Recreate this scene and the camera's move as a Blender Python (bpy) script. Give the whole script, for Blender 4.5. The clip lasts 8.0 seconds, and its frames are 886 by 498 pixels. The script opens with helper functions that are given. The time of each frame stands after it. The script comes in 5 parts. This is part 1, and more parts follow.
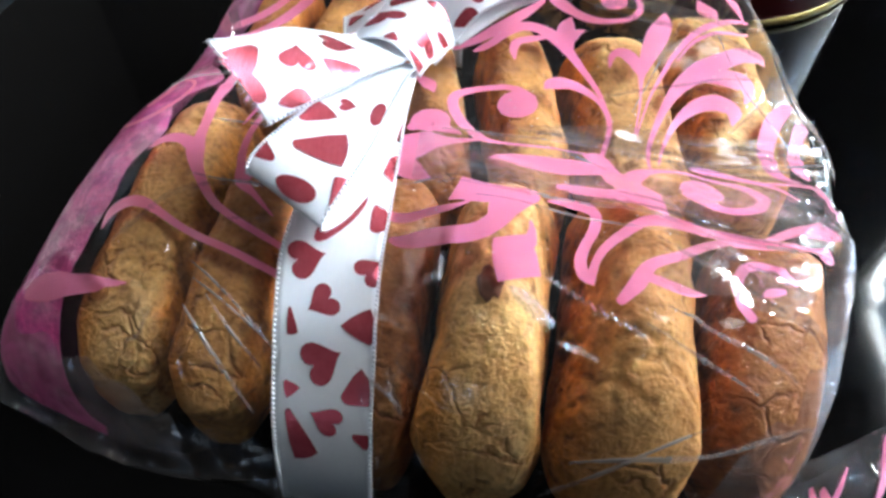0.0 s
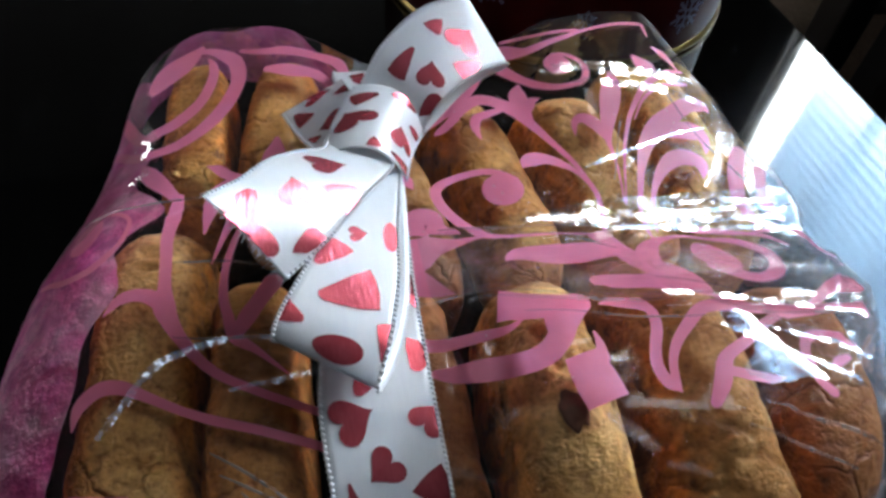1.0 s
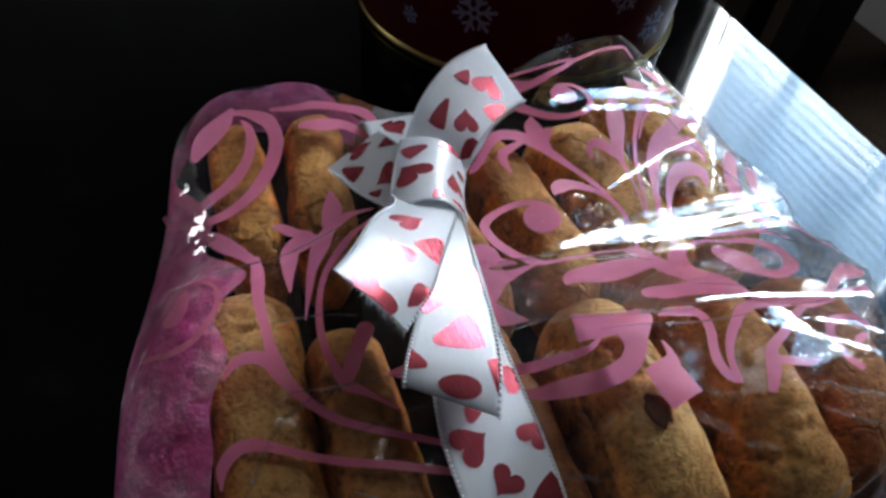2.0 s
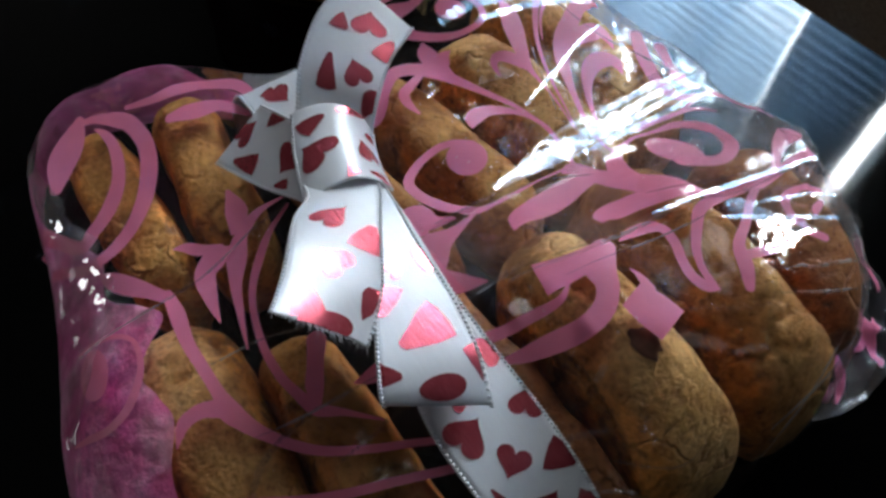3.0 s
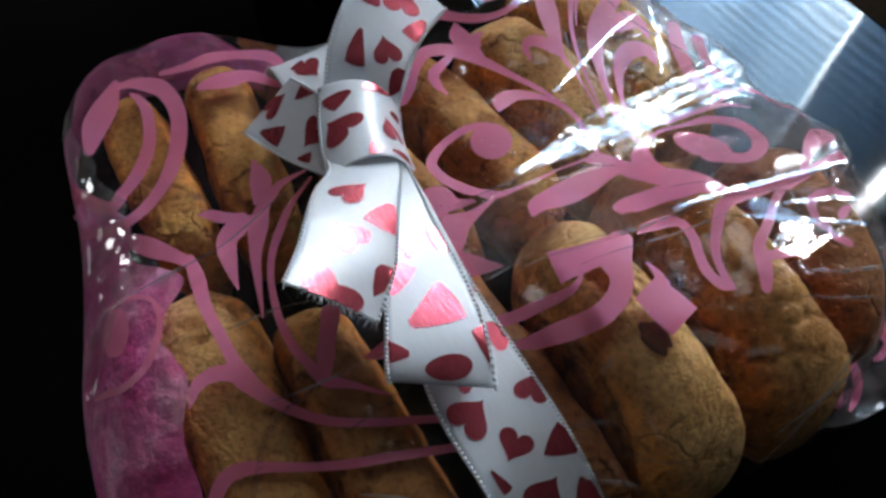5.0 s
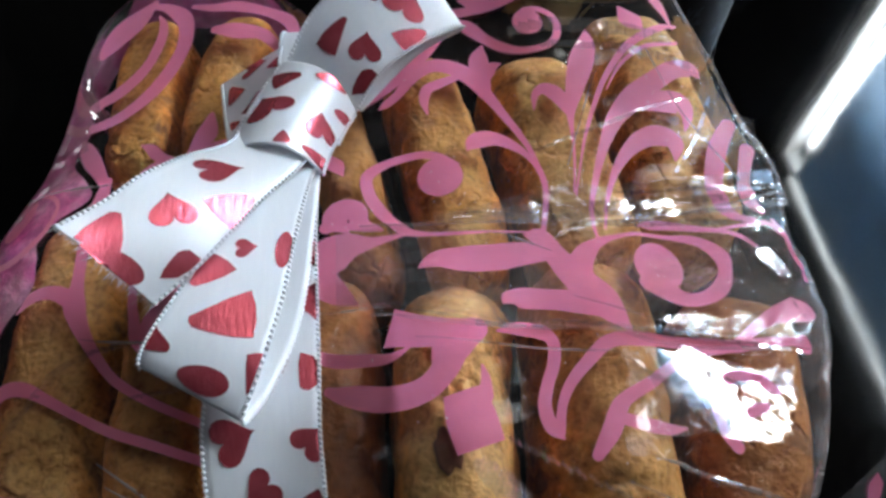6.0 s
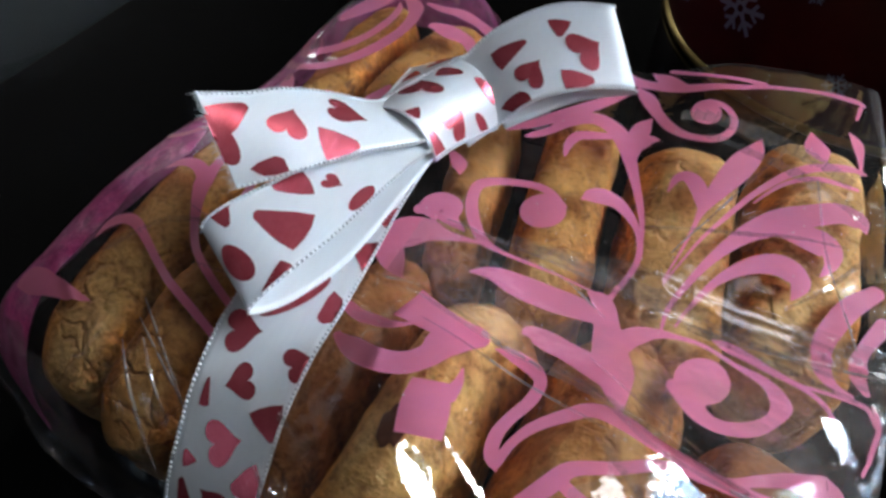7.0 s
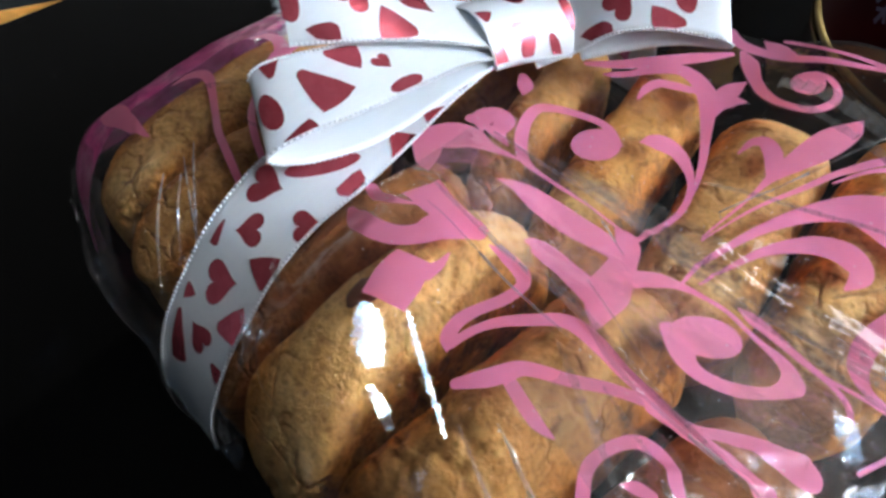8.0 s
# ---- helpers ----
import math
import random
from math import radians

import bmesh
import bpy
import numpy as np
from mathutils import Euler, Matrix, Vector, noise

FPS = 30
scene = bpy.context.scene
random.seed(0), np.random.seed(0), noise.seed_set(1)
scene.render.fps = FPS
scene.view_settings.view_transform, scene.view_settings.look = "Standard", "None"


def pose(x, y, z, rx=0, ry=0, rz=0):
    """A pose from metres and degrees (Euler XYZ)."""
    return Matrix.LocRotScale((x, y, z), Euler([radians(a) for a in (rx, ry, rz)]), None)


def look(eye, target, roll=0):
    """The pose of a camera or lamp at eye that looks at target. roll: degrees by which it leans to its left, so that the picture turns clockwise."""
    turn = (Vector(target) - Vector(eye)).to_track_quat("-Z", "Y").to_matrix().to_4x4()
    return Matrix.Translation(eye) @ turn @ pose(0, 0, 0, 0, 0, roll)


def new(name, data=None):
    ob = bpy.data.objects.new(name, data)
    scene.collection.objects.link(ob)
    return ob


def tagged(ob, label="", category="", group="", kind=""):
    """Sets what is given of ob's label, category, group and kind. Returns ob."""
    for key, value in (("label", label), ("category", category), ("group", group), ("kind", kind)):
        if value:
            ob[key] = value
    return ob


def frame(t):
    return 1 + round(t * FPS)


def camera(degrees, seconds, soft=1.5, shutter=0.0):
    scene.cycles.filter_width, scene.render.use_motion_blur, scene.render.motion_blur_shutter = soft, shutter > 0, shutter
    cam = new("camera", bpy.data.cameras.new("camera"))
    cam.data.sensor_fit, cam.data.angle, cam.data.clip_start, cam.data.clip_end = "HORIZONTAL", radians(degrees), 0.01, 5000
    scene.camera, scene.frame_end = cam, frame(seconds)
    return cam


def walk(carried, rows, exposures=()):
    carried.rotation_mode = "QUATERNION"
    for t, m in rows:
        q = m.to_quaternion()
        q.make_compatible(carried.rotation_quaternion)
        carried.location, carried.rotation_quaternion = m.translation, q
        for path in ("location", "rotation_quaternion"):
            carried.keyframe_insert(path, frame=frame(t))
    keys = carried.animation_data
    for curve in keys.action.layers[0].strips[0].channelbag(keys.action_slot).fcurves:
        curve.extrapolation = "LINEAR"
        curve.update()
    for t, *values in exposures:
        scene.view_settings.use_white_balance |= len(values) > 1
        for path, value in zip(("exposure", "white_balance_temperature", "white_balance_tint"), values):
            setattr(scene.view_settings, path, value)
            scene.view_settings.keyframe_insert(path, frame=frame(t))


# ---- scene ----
cam = camera(66.50, 8.0, soft=2.9)
ROWS = [
    (0, -0.00917, -0.16082, 0.17431, 38.47, -0.44, 5.32),
    (0.5, -0.04589, -0.14990, 0.18150, 38.72, -1.85, -1.86),
    (1, -0.05222, -0.13029, 0.17577, 40.69, -4.08, -10.91),
    (1.2, -0.05624, -0.12522, 0.18082, 41.45, -4.11, -13.24),
    (2.3, -0.09180, -0.12540, 0.19785, 38.57, -2.55, -23.46),
    (2.5, -0.08890, -0.11746, 0.19547, 35.40, -1.83, -27.57),
    (3, -0.08101, -0.09855, 0.19354, 32.43, -0.55, -35.90),
    (3.5, -0.08047, -0.09586, 0.18899, 31.38, -1.61, -38.00),
    (4, -0.08347, -0.09233, 0.19255, 31.80, -1.42, -37.79),
    (5.3, -0.07305, -0.10383, 0.19453, 30.60, -0.97, -27.24),
    (5.5, -0.06295, -0.10533, 0.18903, 30.40, -1.87, -23.24),
    (6, -0.00883, -0.10857, 0.18495, 31.26, 0.71, -5.61),
    (6.5, 0.01830, -0.11351, 0.17490, 34.58, 0.03, 11.69),
    (7, 0.02681, -0.11807, 0.17883, 37.94, 0.68, 25.30),
    (7.5, 0.03771, -0.12144, 0.17638, 39.13, 1.79, 35.84),
    (8, 0.05502, -0.11857, 0.16158, 38.10, 0.63, 42.07),
]
EXPOSURES = [(0.0, 1.25), (0.5, 0.55), (1.0, 0.05), (2.5, -0.38), (3.5, -0.45), (4.0, -0.45), (5.5, -0.28), (6.0, -0.02), (6.5, 0.0), (7.5, 0.12), (8.0, 0.45)]
walk(cam, [(t, pose(x, y, z, rx, ry, rz)) for t, x, y, z, rx, ry, rz in ROWS], EXPOSURES)

# ---- world and lights ----
world = bpy.data.worlds.new("sky")
scene.world = world
world.use_nodes = True
sky = world.node_tree.nodes.new("ShaderNodeTexSky")
sky.sky_type, sky.sun_disc, sky.sun_elevation, sky.sun_rotation = "NISHITA", False, radians(40), radians(70)
back = world.node_tree.nodes["Background"]
back.inputs["Strength"].default_value = 0.1
world.node_tree.links.new(sky.outputs["Color"], back.inputs["Color"])


def opening_lamp(name, matrix, width, height, watts, colour):
    lamp = bpy.data.lights.new(name, "AREA")
    lamp.shape, lamp.size, lamp.size_y, lamp.energy, lamp.color = "RECTANGLE", width, height, watts, colour
    ob = new(name, lamp)
    ob.matrix_world = matrix
    return ob


opening_lamp("window_daylight", look((1.15, 0.592, 0.885), (0.0, 0.592, 0.885)), 0.945, 0.91, 290, (0.88, 0.95, 1.0))
# unseen fill lamp added overhead to brighten the bag's top
opening_lamp("added_roof_fill", look((0.74, 0.52, 2.1), (0.74, 0.5201, 0.0)), 0.5, 0.46, 5, (1.0, 0.985, 0.96))
opening_lamp("far_window_daylight", look((-1.02, -2.06, 0.95), (-1.02, 0.0, 0.95)), 0.16, 0.3, 0.75, (0.66, 0.83, 1.0))

# unseen fill lamp added to brighten the bag's pink side
opening_lamp("added_west_fill", look((-1.82, 1.02, 0.72), (0.0, 1.02, 0.72)), 0.5, 0.4, 6, (0.97, 0.97, 1.0))


# ---- materials ----
def material(name):
    m = bpy.data.materials.new(name)
    m.use_nodes = True
    return m, m.node_tree, m.node_tree.nodes["Principled BSDF"]


def node(tree, kind, **values):
    n = tree.nodes.new(kind)
    for key, value in values.items():
        n.inputs[key].default_value = value
    return n


def noise_of(tree, scale, detail=4.0, rough=0.6, stretch=None):
    """Noise over the object's own metres."""
    co = tree.nodes.new("ShaderNodeTexCoord")
    n = node(tree, "ShaderNodeTexNoise", Scale=scale, Detail=detail, Roughness=rough)
    if stretch:
        mp = node(tree, "ShaderNodeMapping", Scale=stretch)
        tree.links.new(co.outputs["Object"], mp.inputs["Vector"])
        tree.links.new(mp.outputs["Vector"], n.inputs["Vector"])
    else:
        tree.links.new(co.outputs["Object"], n.inputs["Vector"])
    return n.outputs["Fac"]


def ramp(tree, fac, stops):
    r = tree.nodes.new("ShaderNodeValToRGB")
    while len(r.color_ramp.elements) < len(stops):
        r.color_ramp.elements.new(0.5)
    for e, (at, c) in zip(r.color_ramp.elements, stops):
        e.position, e.color = at, (*c, 1)
    tree.links.new(fac, r.inputs["Fac"])
    return r.outputs["Color"]


def blend(tree, kind, fac, a, b):
    n = tree.nodes.new("ShaderNodeMix")
    n.data_type, n.blend_type = "RGBA", kind
    for socket, value in ((n.inputs[0], fac), (n.inputs[6], a), (n.inputs[7], b)):
        if isinstance(value, (int, float)):
            socket.default_value = value
        elif isinstance(value, tuple):
            socket.default_value = (*value, 1)
        else:
            tree.links.new(value, socket)
    return n.outputs[2]


def bump(tree, shader, height, strength, distance):
    b = node(tree, "ShaderNodeBump", Strength=strength, Distance=distance)
    tree.links.new(height, b.inputs["Height"])
    tree.links.new(b.outputs["Normal"], shader.inputs["Normal"])
    return b


def plain(name, colour, rough=0.5, metal=0.0, vary=0.15, scale=60.0, relief=0.0):
    m, tree, p = material(name)
    lo, hi = (tuple(c * k for c in colour) for k in (1 - vary, 1 + vary))
    tree.links.new(ramp(tree, noise_of(tree, scale), [(0.3, lo), (0.7, hi)]), p.inputs["Base Color"])
    p.inputs["Roughness"].default_value, p.inputs["Metallic"].default_value = rough, metal
    if relief:
        bump(tree, p, noise_of(tree, scale * 6), 0.6, relief)
    return m


def table_material():
    m, tree, p = material("black_gloss_lacquer")
    tree.links.new(ramp(tree, noise_of(tree, 9), [(0.3, (0.0004, 0.0004, 0.0005)), (0.75, (0.0012, 0.0012, 0.0014))]), p.inputs["Base Color"])
    smear = noise_of(tree, 26, 6, 0.65, (1, 0.35, 1))
    r = node(tree, "ShaderNodeMapRange", **{"From Min": 0.35, "From Max": 0.75, "To Min": 0.04, "To Max": 0.075})
    tree.links.new(smear, r.inputs["Value"])
    tree.links.new(r.outputs["Result"], p.inputs["Roughness"])
    p.inputs["Specular IOR Level"].default_value = 0.32
    bump(tree, p, noise_of(tree, 18, 2), 0.06, 0.001)
    return m


def biscuit_material(name, pale, gold, dark, crumb, amount):
    """Baked dough: a browned, floury crust with small cracks, and rough orange crumb on the two cut faces."""
    m, tree, p = material(name)
    broad, mid, fine = noise_of(tree, 38, 3), noise_of(tree, 130, 5, 0.65), noise_of(tree, 620, 3)
    crust = ramp(tree, broad, [(0.28, dark), (0.45, gold), (0.66, pale)])
    spots = ramp(tree, mid, [(0.3, (0.5, 0.36, 0.26)), (0.42, (0.9, 0.86, 0.8)), (0.54, (1.03, 1.02, 1.0)), (0.66, (1.16, 1.18, 1.2))])
    crust = blend(tree, "MULTIPLY", amount, crust, spots)
    # fine baking cracks: edges of warped cells, broken up into short runs
    place = tree.nodes.new("ShaderNodeTexCoord")
    warp = node(tree, "ShaderNodeTexNoise", Scale=120.0, Detail=3.0)
    tree.links.new(place.outputs["Object"], warp.inputs["Vector"])
    pull = tree.nodes.new("ShaderNodeVectorMath")
    pull.operation = "MULTIPLY_ADD"
    pull.inputs[1].default_value = (0.012, 0.012, 0.012)
    tree.links.new(warp.outputs["Color"], pull.inputs[0])
    tree.links.new(place.outputs["Object"], pull.inputs[2])
    cells = node(tree, "ShaderNodeTexVoronoi", Scale=75.0)
    cells.feature = "DISTANCE_TO_EDGE"
    tree.links.new(pull.outputs["Vector"], cells.inputs["Vector"])
    line = ramp(tree, cells.outputs["Distance"], [(0.0, (1, 1, 1)), (0.025, (0.55, 0.55, 0.55)), (0.075, (0, 0, 0))])
    gate = ramp(tree, noise_of(tree, 52, 2), [(0.49, (0, 0, 0)), (0.62, (1, 1, 1))])
    cracks = blend(tree, "MULTIPLY", 1.0, line, gate)
    crust = blend(tree, "MIX", cracks, crust, blend(tree, "MULTIPLY", 1.0, crust, (0.58, 0.45, 0.33)))
    pores = ramp(tree, mid, [(0.36, tuple(c * 0.3 for c in crumb)), (0.46, tuple(c * 0.8 for c in crumb)), (0.66, tuple(min(1, c * 1.25) for c in crumb))])
    co, split = tree.nodes.new("ShaderNodeTexCoord"), tree.nodes.new("ShaderNodeSeparateXYZ")
    tree.links.new(co.outputs["Generated"], split.inputs["Vector"])
    shift = node(tree, "ShaderNodeMath")
    shift.operation = "MULTIPLY_ADD"
    shift.inputs[1].default_value, shift.inputs[2].default_value = 0.22, -0.11
    tree.links.new(broad, shift.inputs[0])
    along = node(tree, "ShaderNodeMath")
    along.operation = "ADD"
    tree.links.new(split.outputs["X"], along.inputs[0])
    tree.links.new(shift.outputs["Value"], along.inputs[1])
    cut = ramp(tree, along.outputs["Value"], [(0.15, (1, 1, 1)), (0.3, (0, 0, 0)), (0.74, (0, 0, 0)), (0.87, (1, 1, 1))])
    base = blend(tree, "MIX", cut, crust, pores)
    crumbs = ramp(tree, fine, [(0.35, (0.56, 0.47, 0.37)), (0.46, (1.0, 0.98, 0.96)), (0.62, (1.2, 1.2, 1.2))])
    tree.links.new(blend(tree, "MULTIPLY", 0.65, base, crumbs), p.inputs["Base Color"])
    p.inputs["Roughness"].default_value = 0.75
    p.inputs["Subsurface Weight"].default_value, p.inputs["Subsurface Scale"].default_value = 0.06, 0.002
    both = node(tree, "ShaderNodeMath")
    both.operation = "MULTIPLY_ADD"
    both.inputs[1].default_value = 0.45
    tree.links.new(fine, both.inputs[0])
    tree.links.new(mid, both.inputs[2])
    sunk = node(tree, "ShaderNodeMath")
    sunk.operation = "MULTIPLY_ADD"
    sunk.inputs[1].default_value = -0.65
    tree.links.new(cracks, sunk.inputs[0])
    tree.links.new(both.outputs["Value"], sunk.inputs[2])
    bump(tree, p, sunk.outputs["Value"], 0.8, 0.0017)
    return m


def film_material(name, tint, gloss, haze, tilt, along=0.55, most=0.3):
    """Clear cellophane: see-through, with a hard shine that breaks into flat facets along sharp creases."""
    m, tree, p = material(name)
    tree.nodes.remove(p)
    clear = node(tree, "ShaderNodeBsdfTransparent", Color=(*tint, 1))
    shine = node(tree, "ShaderNodeBsdfGlossy", Color=(1, 1, 1, 1), Roughness=0.05)
    co = tree.nodes.new("ShaderNodeTexCoord")
    normal = tree.nodes.new("ShaderNodeNewGeometry").outputs["Normal"]

    def vector(kind, a, b=None, k=None):
        n = tree.nodes.new("ShaderNodeVectorMath")
        n.operation = kind
        tree.links.new(a, n.inputs[0])
        if isinstance(b, tuple):
            n.inputs[1].default_value = b
        elif b:
            tree.links.new(b, n.inputs[1])
        if k is not None:
            n.inputs["Scale"].default_value = k
        return n.outputs["Vector"]
    bent = node(tree, "ShaderNodeTexNoise", Scale=22.0, Detail=2.0)
    tree.links.new(co.outputs["Object"], bent.inputs["Vector"])
    at = vector("ADD", co.outputs["Object"], vector("SCALE", bent.outputs["Color"], k=0.014))
    for scale, amount, stretch in ((34.0, tilt, (along, 0.9 / along, 0.4)), (120.0, tilt * 0.5, (along, 0.6 / along, 0.5))):
        cells = node(tree, "ShaderNodeTexVoronoi", Scale=scale)
        tree.links.new(vector("MULTIPLY", at, stretch), cells.inputs["Vector"])
        lean = vector("SCALE", vector("SUBTRACT", cells.outputs["Color"], (0.5, 0.5, 0.5)), k=amount)
        normal = vector("NORMALIZE", vector("ADD", normal, lean))
    b = bump(tree, shine, noise_of(tree, 110, 3, 0.5), 0.35, 0.0012)
    tree.links.new(normal, b.inputs["Normal"])
    fresnel = node(tree, "ShaderNodeFresnel", IOR=1.5)
    tree.links.new(b.outputs["Normal"], fresnel.inputs["Normal"])
    gain = node(tree, "ShaderNodeMath")
    gain.operation, gain.use_clamp = "MULTIPLY", True
    gain.inputs[1].default_value = gloss
    tree.links.new(fresnel.outputs["Fac"], gain.inputs[0])
    cap = node(tree, "ShaderNodeMath")
    cap.operation = "MINIMUM"
    cap.inputs[1].default_value = most
    tree.links.new(gain.outputs["Value"], cap.inputs[0])
    mix = node(tree, "ShaderNodeMixShader")
    tree.links.new(cap.outputs["Value"], mix.inputs[0])
    tree.links.new(clear.outputs["BSDF"], mix.inputs[1])
    tree.links.new(shine.outputs["BSDF"], mix.inputs[2])
    dull = node(tree, "ShaderNodeBsdfTranslucent", Color=(0.9, 0.88, 0.9, 1))
    matt = node(tree, "ShaderNodeBsdfDiffuse", Color=(0.9, 0.88, 0.9, 1))
    milk = node(tree, "ShaderNodeMixShader", Fac=0.5)
    tree.links.new(dull.outputs["BSDF"], milk.inputs[1])
    tree.links.new(matt.outputs["BSDF"], milk.inputs[2])
    veil = node(tree, "ShaderNodeMixShader")
    tree.links.new(ramp(tree, noise_of(tree, 55, 4, 0.6), [(0.35, (haze * 0.3,) * 3), (0.7, (haze * 1.7,) * 3)]), veil.inputs[0])
    tree.links.new(mix.outputs["Shader"], veil.inputs[1])
    tree.links.new(milk.outputs["Shader"], veil.inputs[2])
    tree.links.new(veil.outputs["Shader"], tree.nodes["Material Output"].inputs["Surface"])
    return m


def print_material():
    m, tree, p = material("pink_ink")
    tree.links.new(ramp(tree, noise_of(tree, 70, 3), [(0.3, (0.79, 0.215, 0.37)), (0.7, (0.87, 0.27, 0.44))]), p.inputs["Base Color"])
    p.inputs["Roughness"].default_value, p.inputs["Specular IOR Level"].default_value = 0.4, 0.35
    bump(tree, p, noise_of(tree, 110, 3), 0.2, 0.001)
    glow = node(tree, "ShaderNodeBsdfTranslucent", Color=(0.9, 0.28, 0.42, 1))
    mix = node(tree, "ShaderNodeMixShader", Fac=0.35)
    tree.links.new(p.outputs["BSDF"], mix.inputs[1])
    tree.links.new(glow.outputs["BSDF"], mix.inputs[2])
    tree.links.new(mix.outputs["Shader"], tree.nodes["Material Output"].inputs["Surface"])
    return m


def satin_material():
    m, tree, p = material("white_satin")
    thread = noise_of(tree, 900, 2, 0.5, (1, 0.12, 1))
    tree.links.new(ramp(tree, thread, [(0.3, (0.84, 0.87, 0.9)), (0.7, (0.88, 0.91, 0.93))]), p.inputs["Base Color"])
    p.inputs["Roughness"].default_value, p.inputs["Specular IOR Level"].default_value = 0.42, 1.0
    p.inputs["Coat Weight"].default_value, p.inputs["Coat Roughness"].default_value = 1.0, 0.36
    bump(tree, p, thread, 0.12, 0.0003)
    glow = node(tree, "ShaderNodeBsdfTranslucent", Color=(0.8, 0.82, 0.88, 1))
    mix = node(tree, "ShaderNodeMixShader", Fac=0.25)
    tree.links.new(p.outputs["BSDF"], mix.inputs[1])
    tree.links.new(glow.outputs["BSDF"], mix.inputs[2])
    tree.links.new(mix.outputs["Shader"], tree.nodes["Material Output"].inputs["Surface"])
    return m


def foil_material():
    m, tree, p = material("red_foil")
    tree.links.new(ramp(tree, noise_of(tree, 300, 2), [(0.3, (0.56, 0.075, 0.105)), (0.7, (0.68, 0.125, 0.16))]), p.inputs["Base Color"])
    p.inputs["Roughness"].default_value, p.inputs["Metallic"].default_value = 0.27, 0.7
    bump(tree, p, noise_of(tree, 1100, 2, 0.5, (1, 0.2, 1)), 0.3, 0.0004)
    return m


def tinted_material():
    """Film with the ink printed all over: pink, half see-through."""
    m, tree, p = material("pink_tinted_film")
    tree.links.new(ramp(tree, noise_of(tree, 60, 4), [(0.4, (0.86, 0.1, 0.38)), (0.5, (0.95, 0.22, 0.5)), (0.62, (0.98, 0.5, 0.68))]), p.inputs["Base Color"])
    p.inputs["Roughness"].default_value = 0.14
    bump(tree, p, noise_of(tree, 110, 4), 0.8, 0.004)
    through_light = node(tree, "ShaderNodeBsdfTranslucent", Color=(1.0, 0.32, 0.66, 1))
    lit = node(tree, "ShaderNodeMixShader", Fac=0.4)
    tree.links.new(p.outputs["BSDF"], lit.inputs[1])
    tree.links.new(through_light.outputs["BSDF"], lit.inputs[2])
    clear = node(tree, "ShaderNodeBsdfTransparent", Color=(0.97, 0.6, 0.8, 1))
    mix = node(tree, "ShaderNodeMixShader")
    tree.links.new(ramp(tree, noise_of(tree, 95, 5, 0.65), [(0.38, (0.6, 0.6, 0.6)), (0.5, (0.92, 0.92, 0.92)), (0.62, (0.7, 0.7, 0.7))]), mix.inputs[0])
    tree.links.new(clear.outputs["BSDF"], mix.inputs[1])
    tree.links.new(lit.outputs["Shader"], mix.inputs[2])
    tree.links.new(mix.outputs["Shader"], tree.nodes["Material Output"].inputs["Surface"])
    return m


LACQUER = table_material()
TINTED = tinted_material()
FILM = film_material("clear_cellophane", (0.975, 0.975, 0.98), 0.5, 0.018, 0.17)
FLAP = film_material("clear_cellophane_fold", (0.965, 0.965, 0.97), 1.0, 0.085, 0.3)
PLEAT = film_material("creased_cellophane", (0.96, 0.96, 0.965), 1.1, 0.06, 0.1, 0.22, 0.12)
# shine raised well past plain cellophane, for the plates placed as glints
FACET = film_material("glint_cellophane_facet", (0.97, 0.97, 0.975), 3.2, 0.05, 0.06, 0.5, 0.25)
# milky haze paints a white line of shine along each crease
CREASE = film_material("milky_crease_shine", (0.95, 0.95, 0.955), 1.3, 0.24, 0.35, 0.5, 0.12)
EDGE_FILM = film_material("sealed_film_edge", (0.94, 0.89, 0.92), 1.2, 0.12, 0.4, 0.55, 0.2)
PINK = print_material()
SATIN = satin_material()
EDGE = plain("satin_picot", (0.8, 0.82, 0.86), 0.55, vary=0.05, scale=900)
FOIL = foil_material()
BISCUITS = [biscuit_material("biscuit_golden", (0.69, 0.41, 0.13), (0.58, 0.28, 0.065), (0.36, 0.13, 0.026), (0.6, 0.21, 0.03), 0.8),
            biscuit_material("biscuit_pale", (0.76, 0.485, 0.21), (0.665, 0.375, 0.125), (0.49, 0.225, 0.06), (0.62, 0.25, 0.042), 0.75),
            biscuit_material("biscuit_brown", (0.57, 0.315, 0.105), (0.47, 0.225, 0.058), (0.29, 0.115, 0.028), (0.5, 0.18, 0.03), 0.75),
            biscuit_material("biscuit_cocoa", (0.406, 0.174, 0.0492), (0.321, 0.121, 0.0321), (0.203, 0.0697, 0.0206), (0.364, 0.112, 0.0288), 0.7)]
CHIP = plain("chocolate", (0.2, 0.08, 0.048), 0.45, vary=0.3, scale=200)
TIN_RED = plain("tin_red", (0.05, 0.0035, 0.0055), 0.42, 0.0, 0.2, 30)
TIN_RED.node_tree.nodes["Principled BSDF"].inputs["Specular IOR Level"].default_value = 0.12
TIN_GOLD = plain("tin_gold", (0.3, 0.22, 0.08), 0.36, 1.0, 0.15, 40)
FLAKE = plain("snowflake_blue", (0.2, 0.21, 0.37), 0.45, 0.0, 0.1, 200)
CARPET = plain("tan_carpet", (0.16, 0.11, 0.075), 0.95, 0.0, 0.3, 220, 0.004)
PAINT = plain("wall_paint", (0.013, 0.011, 0.009), 0.8, 0.0, 0.05, 8, 0.0005)
WHITE = plain("white_paint", (0.78, 0.78, 0.76), 0.45, 0.0, 0.04, 12)
SLAT = plain("blind_slat", (0.27, 0.42, 0.57), 0.5, 0.0, 0.05, 20)
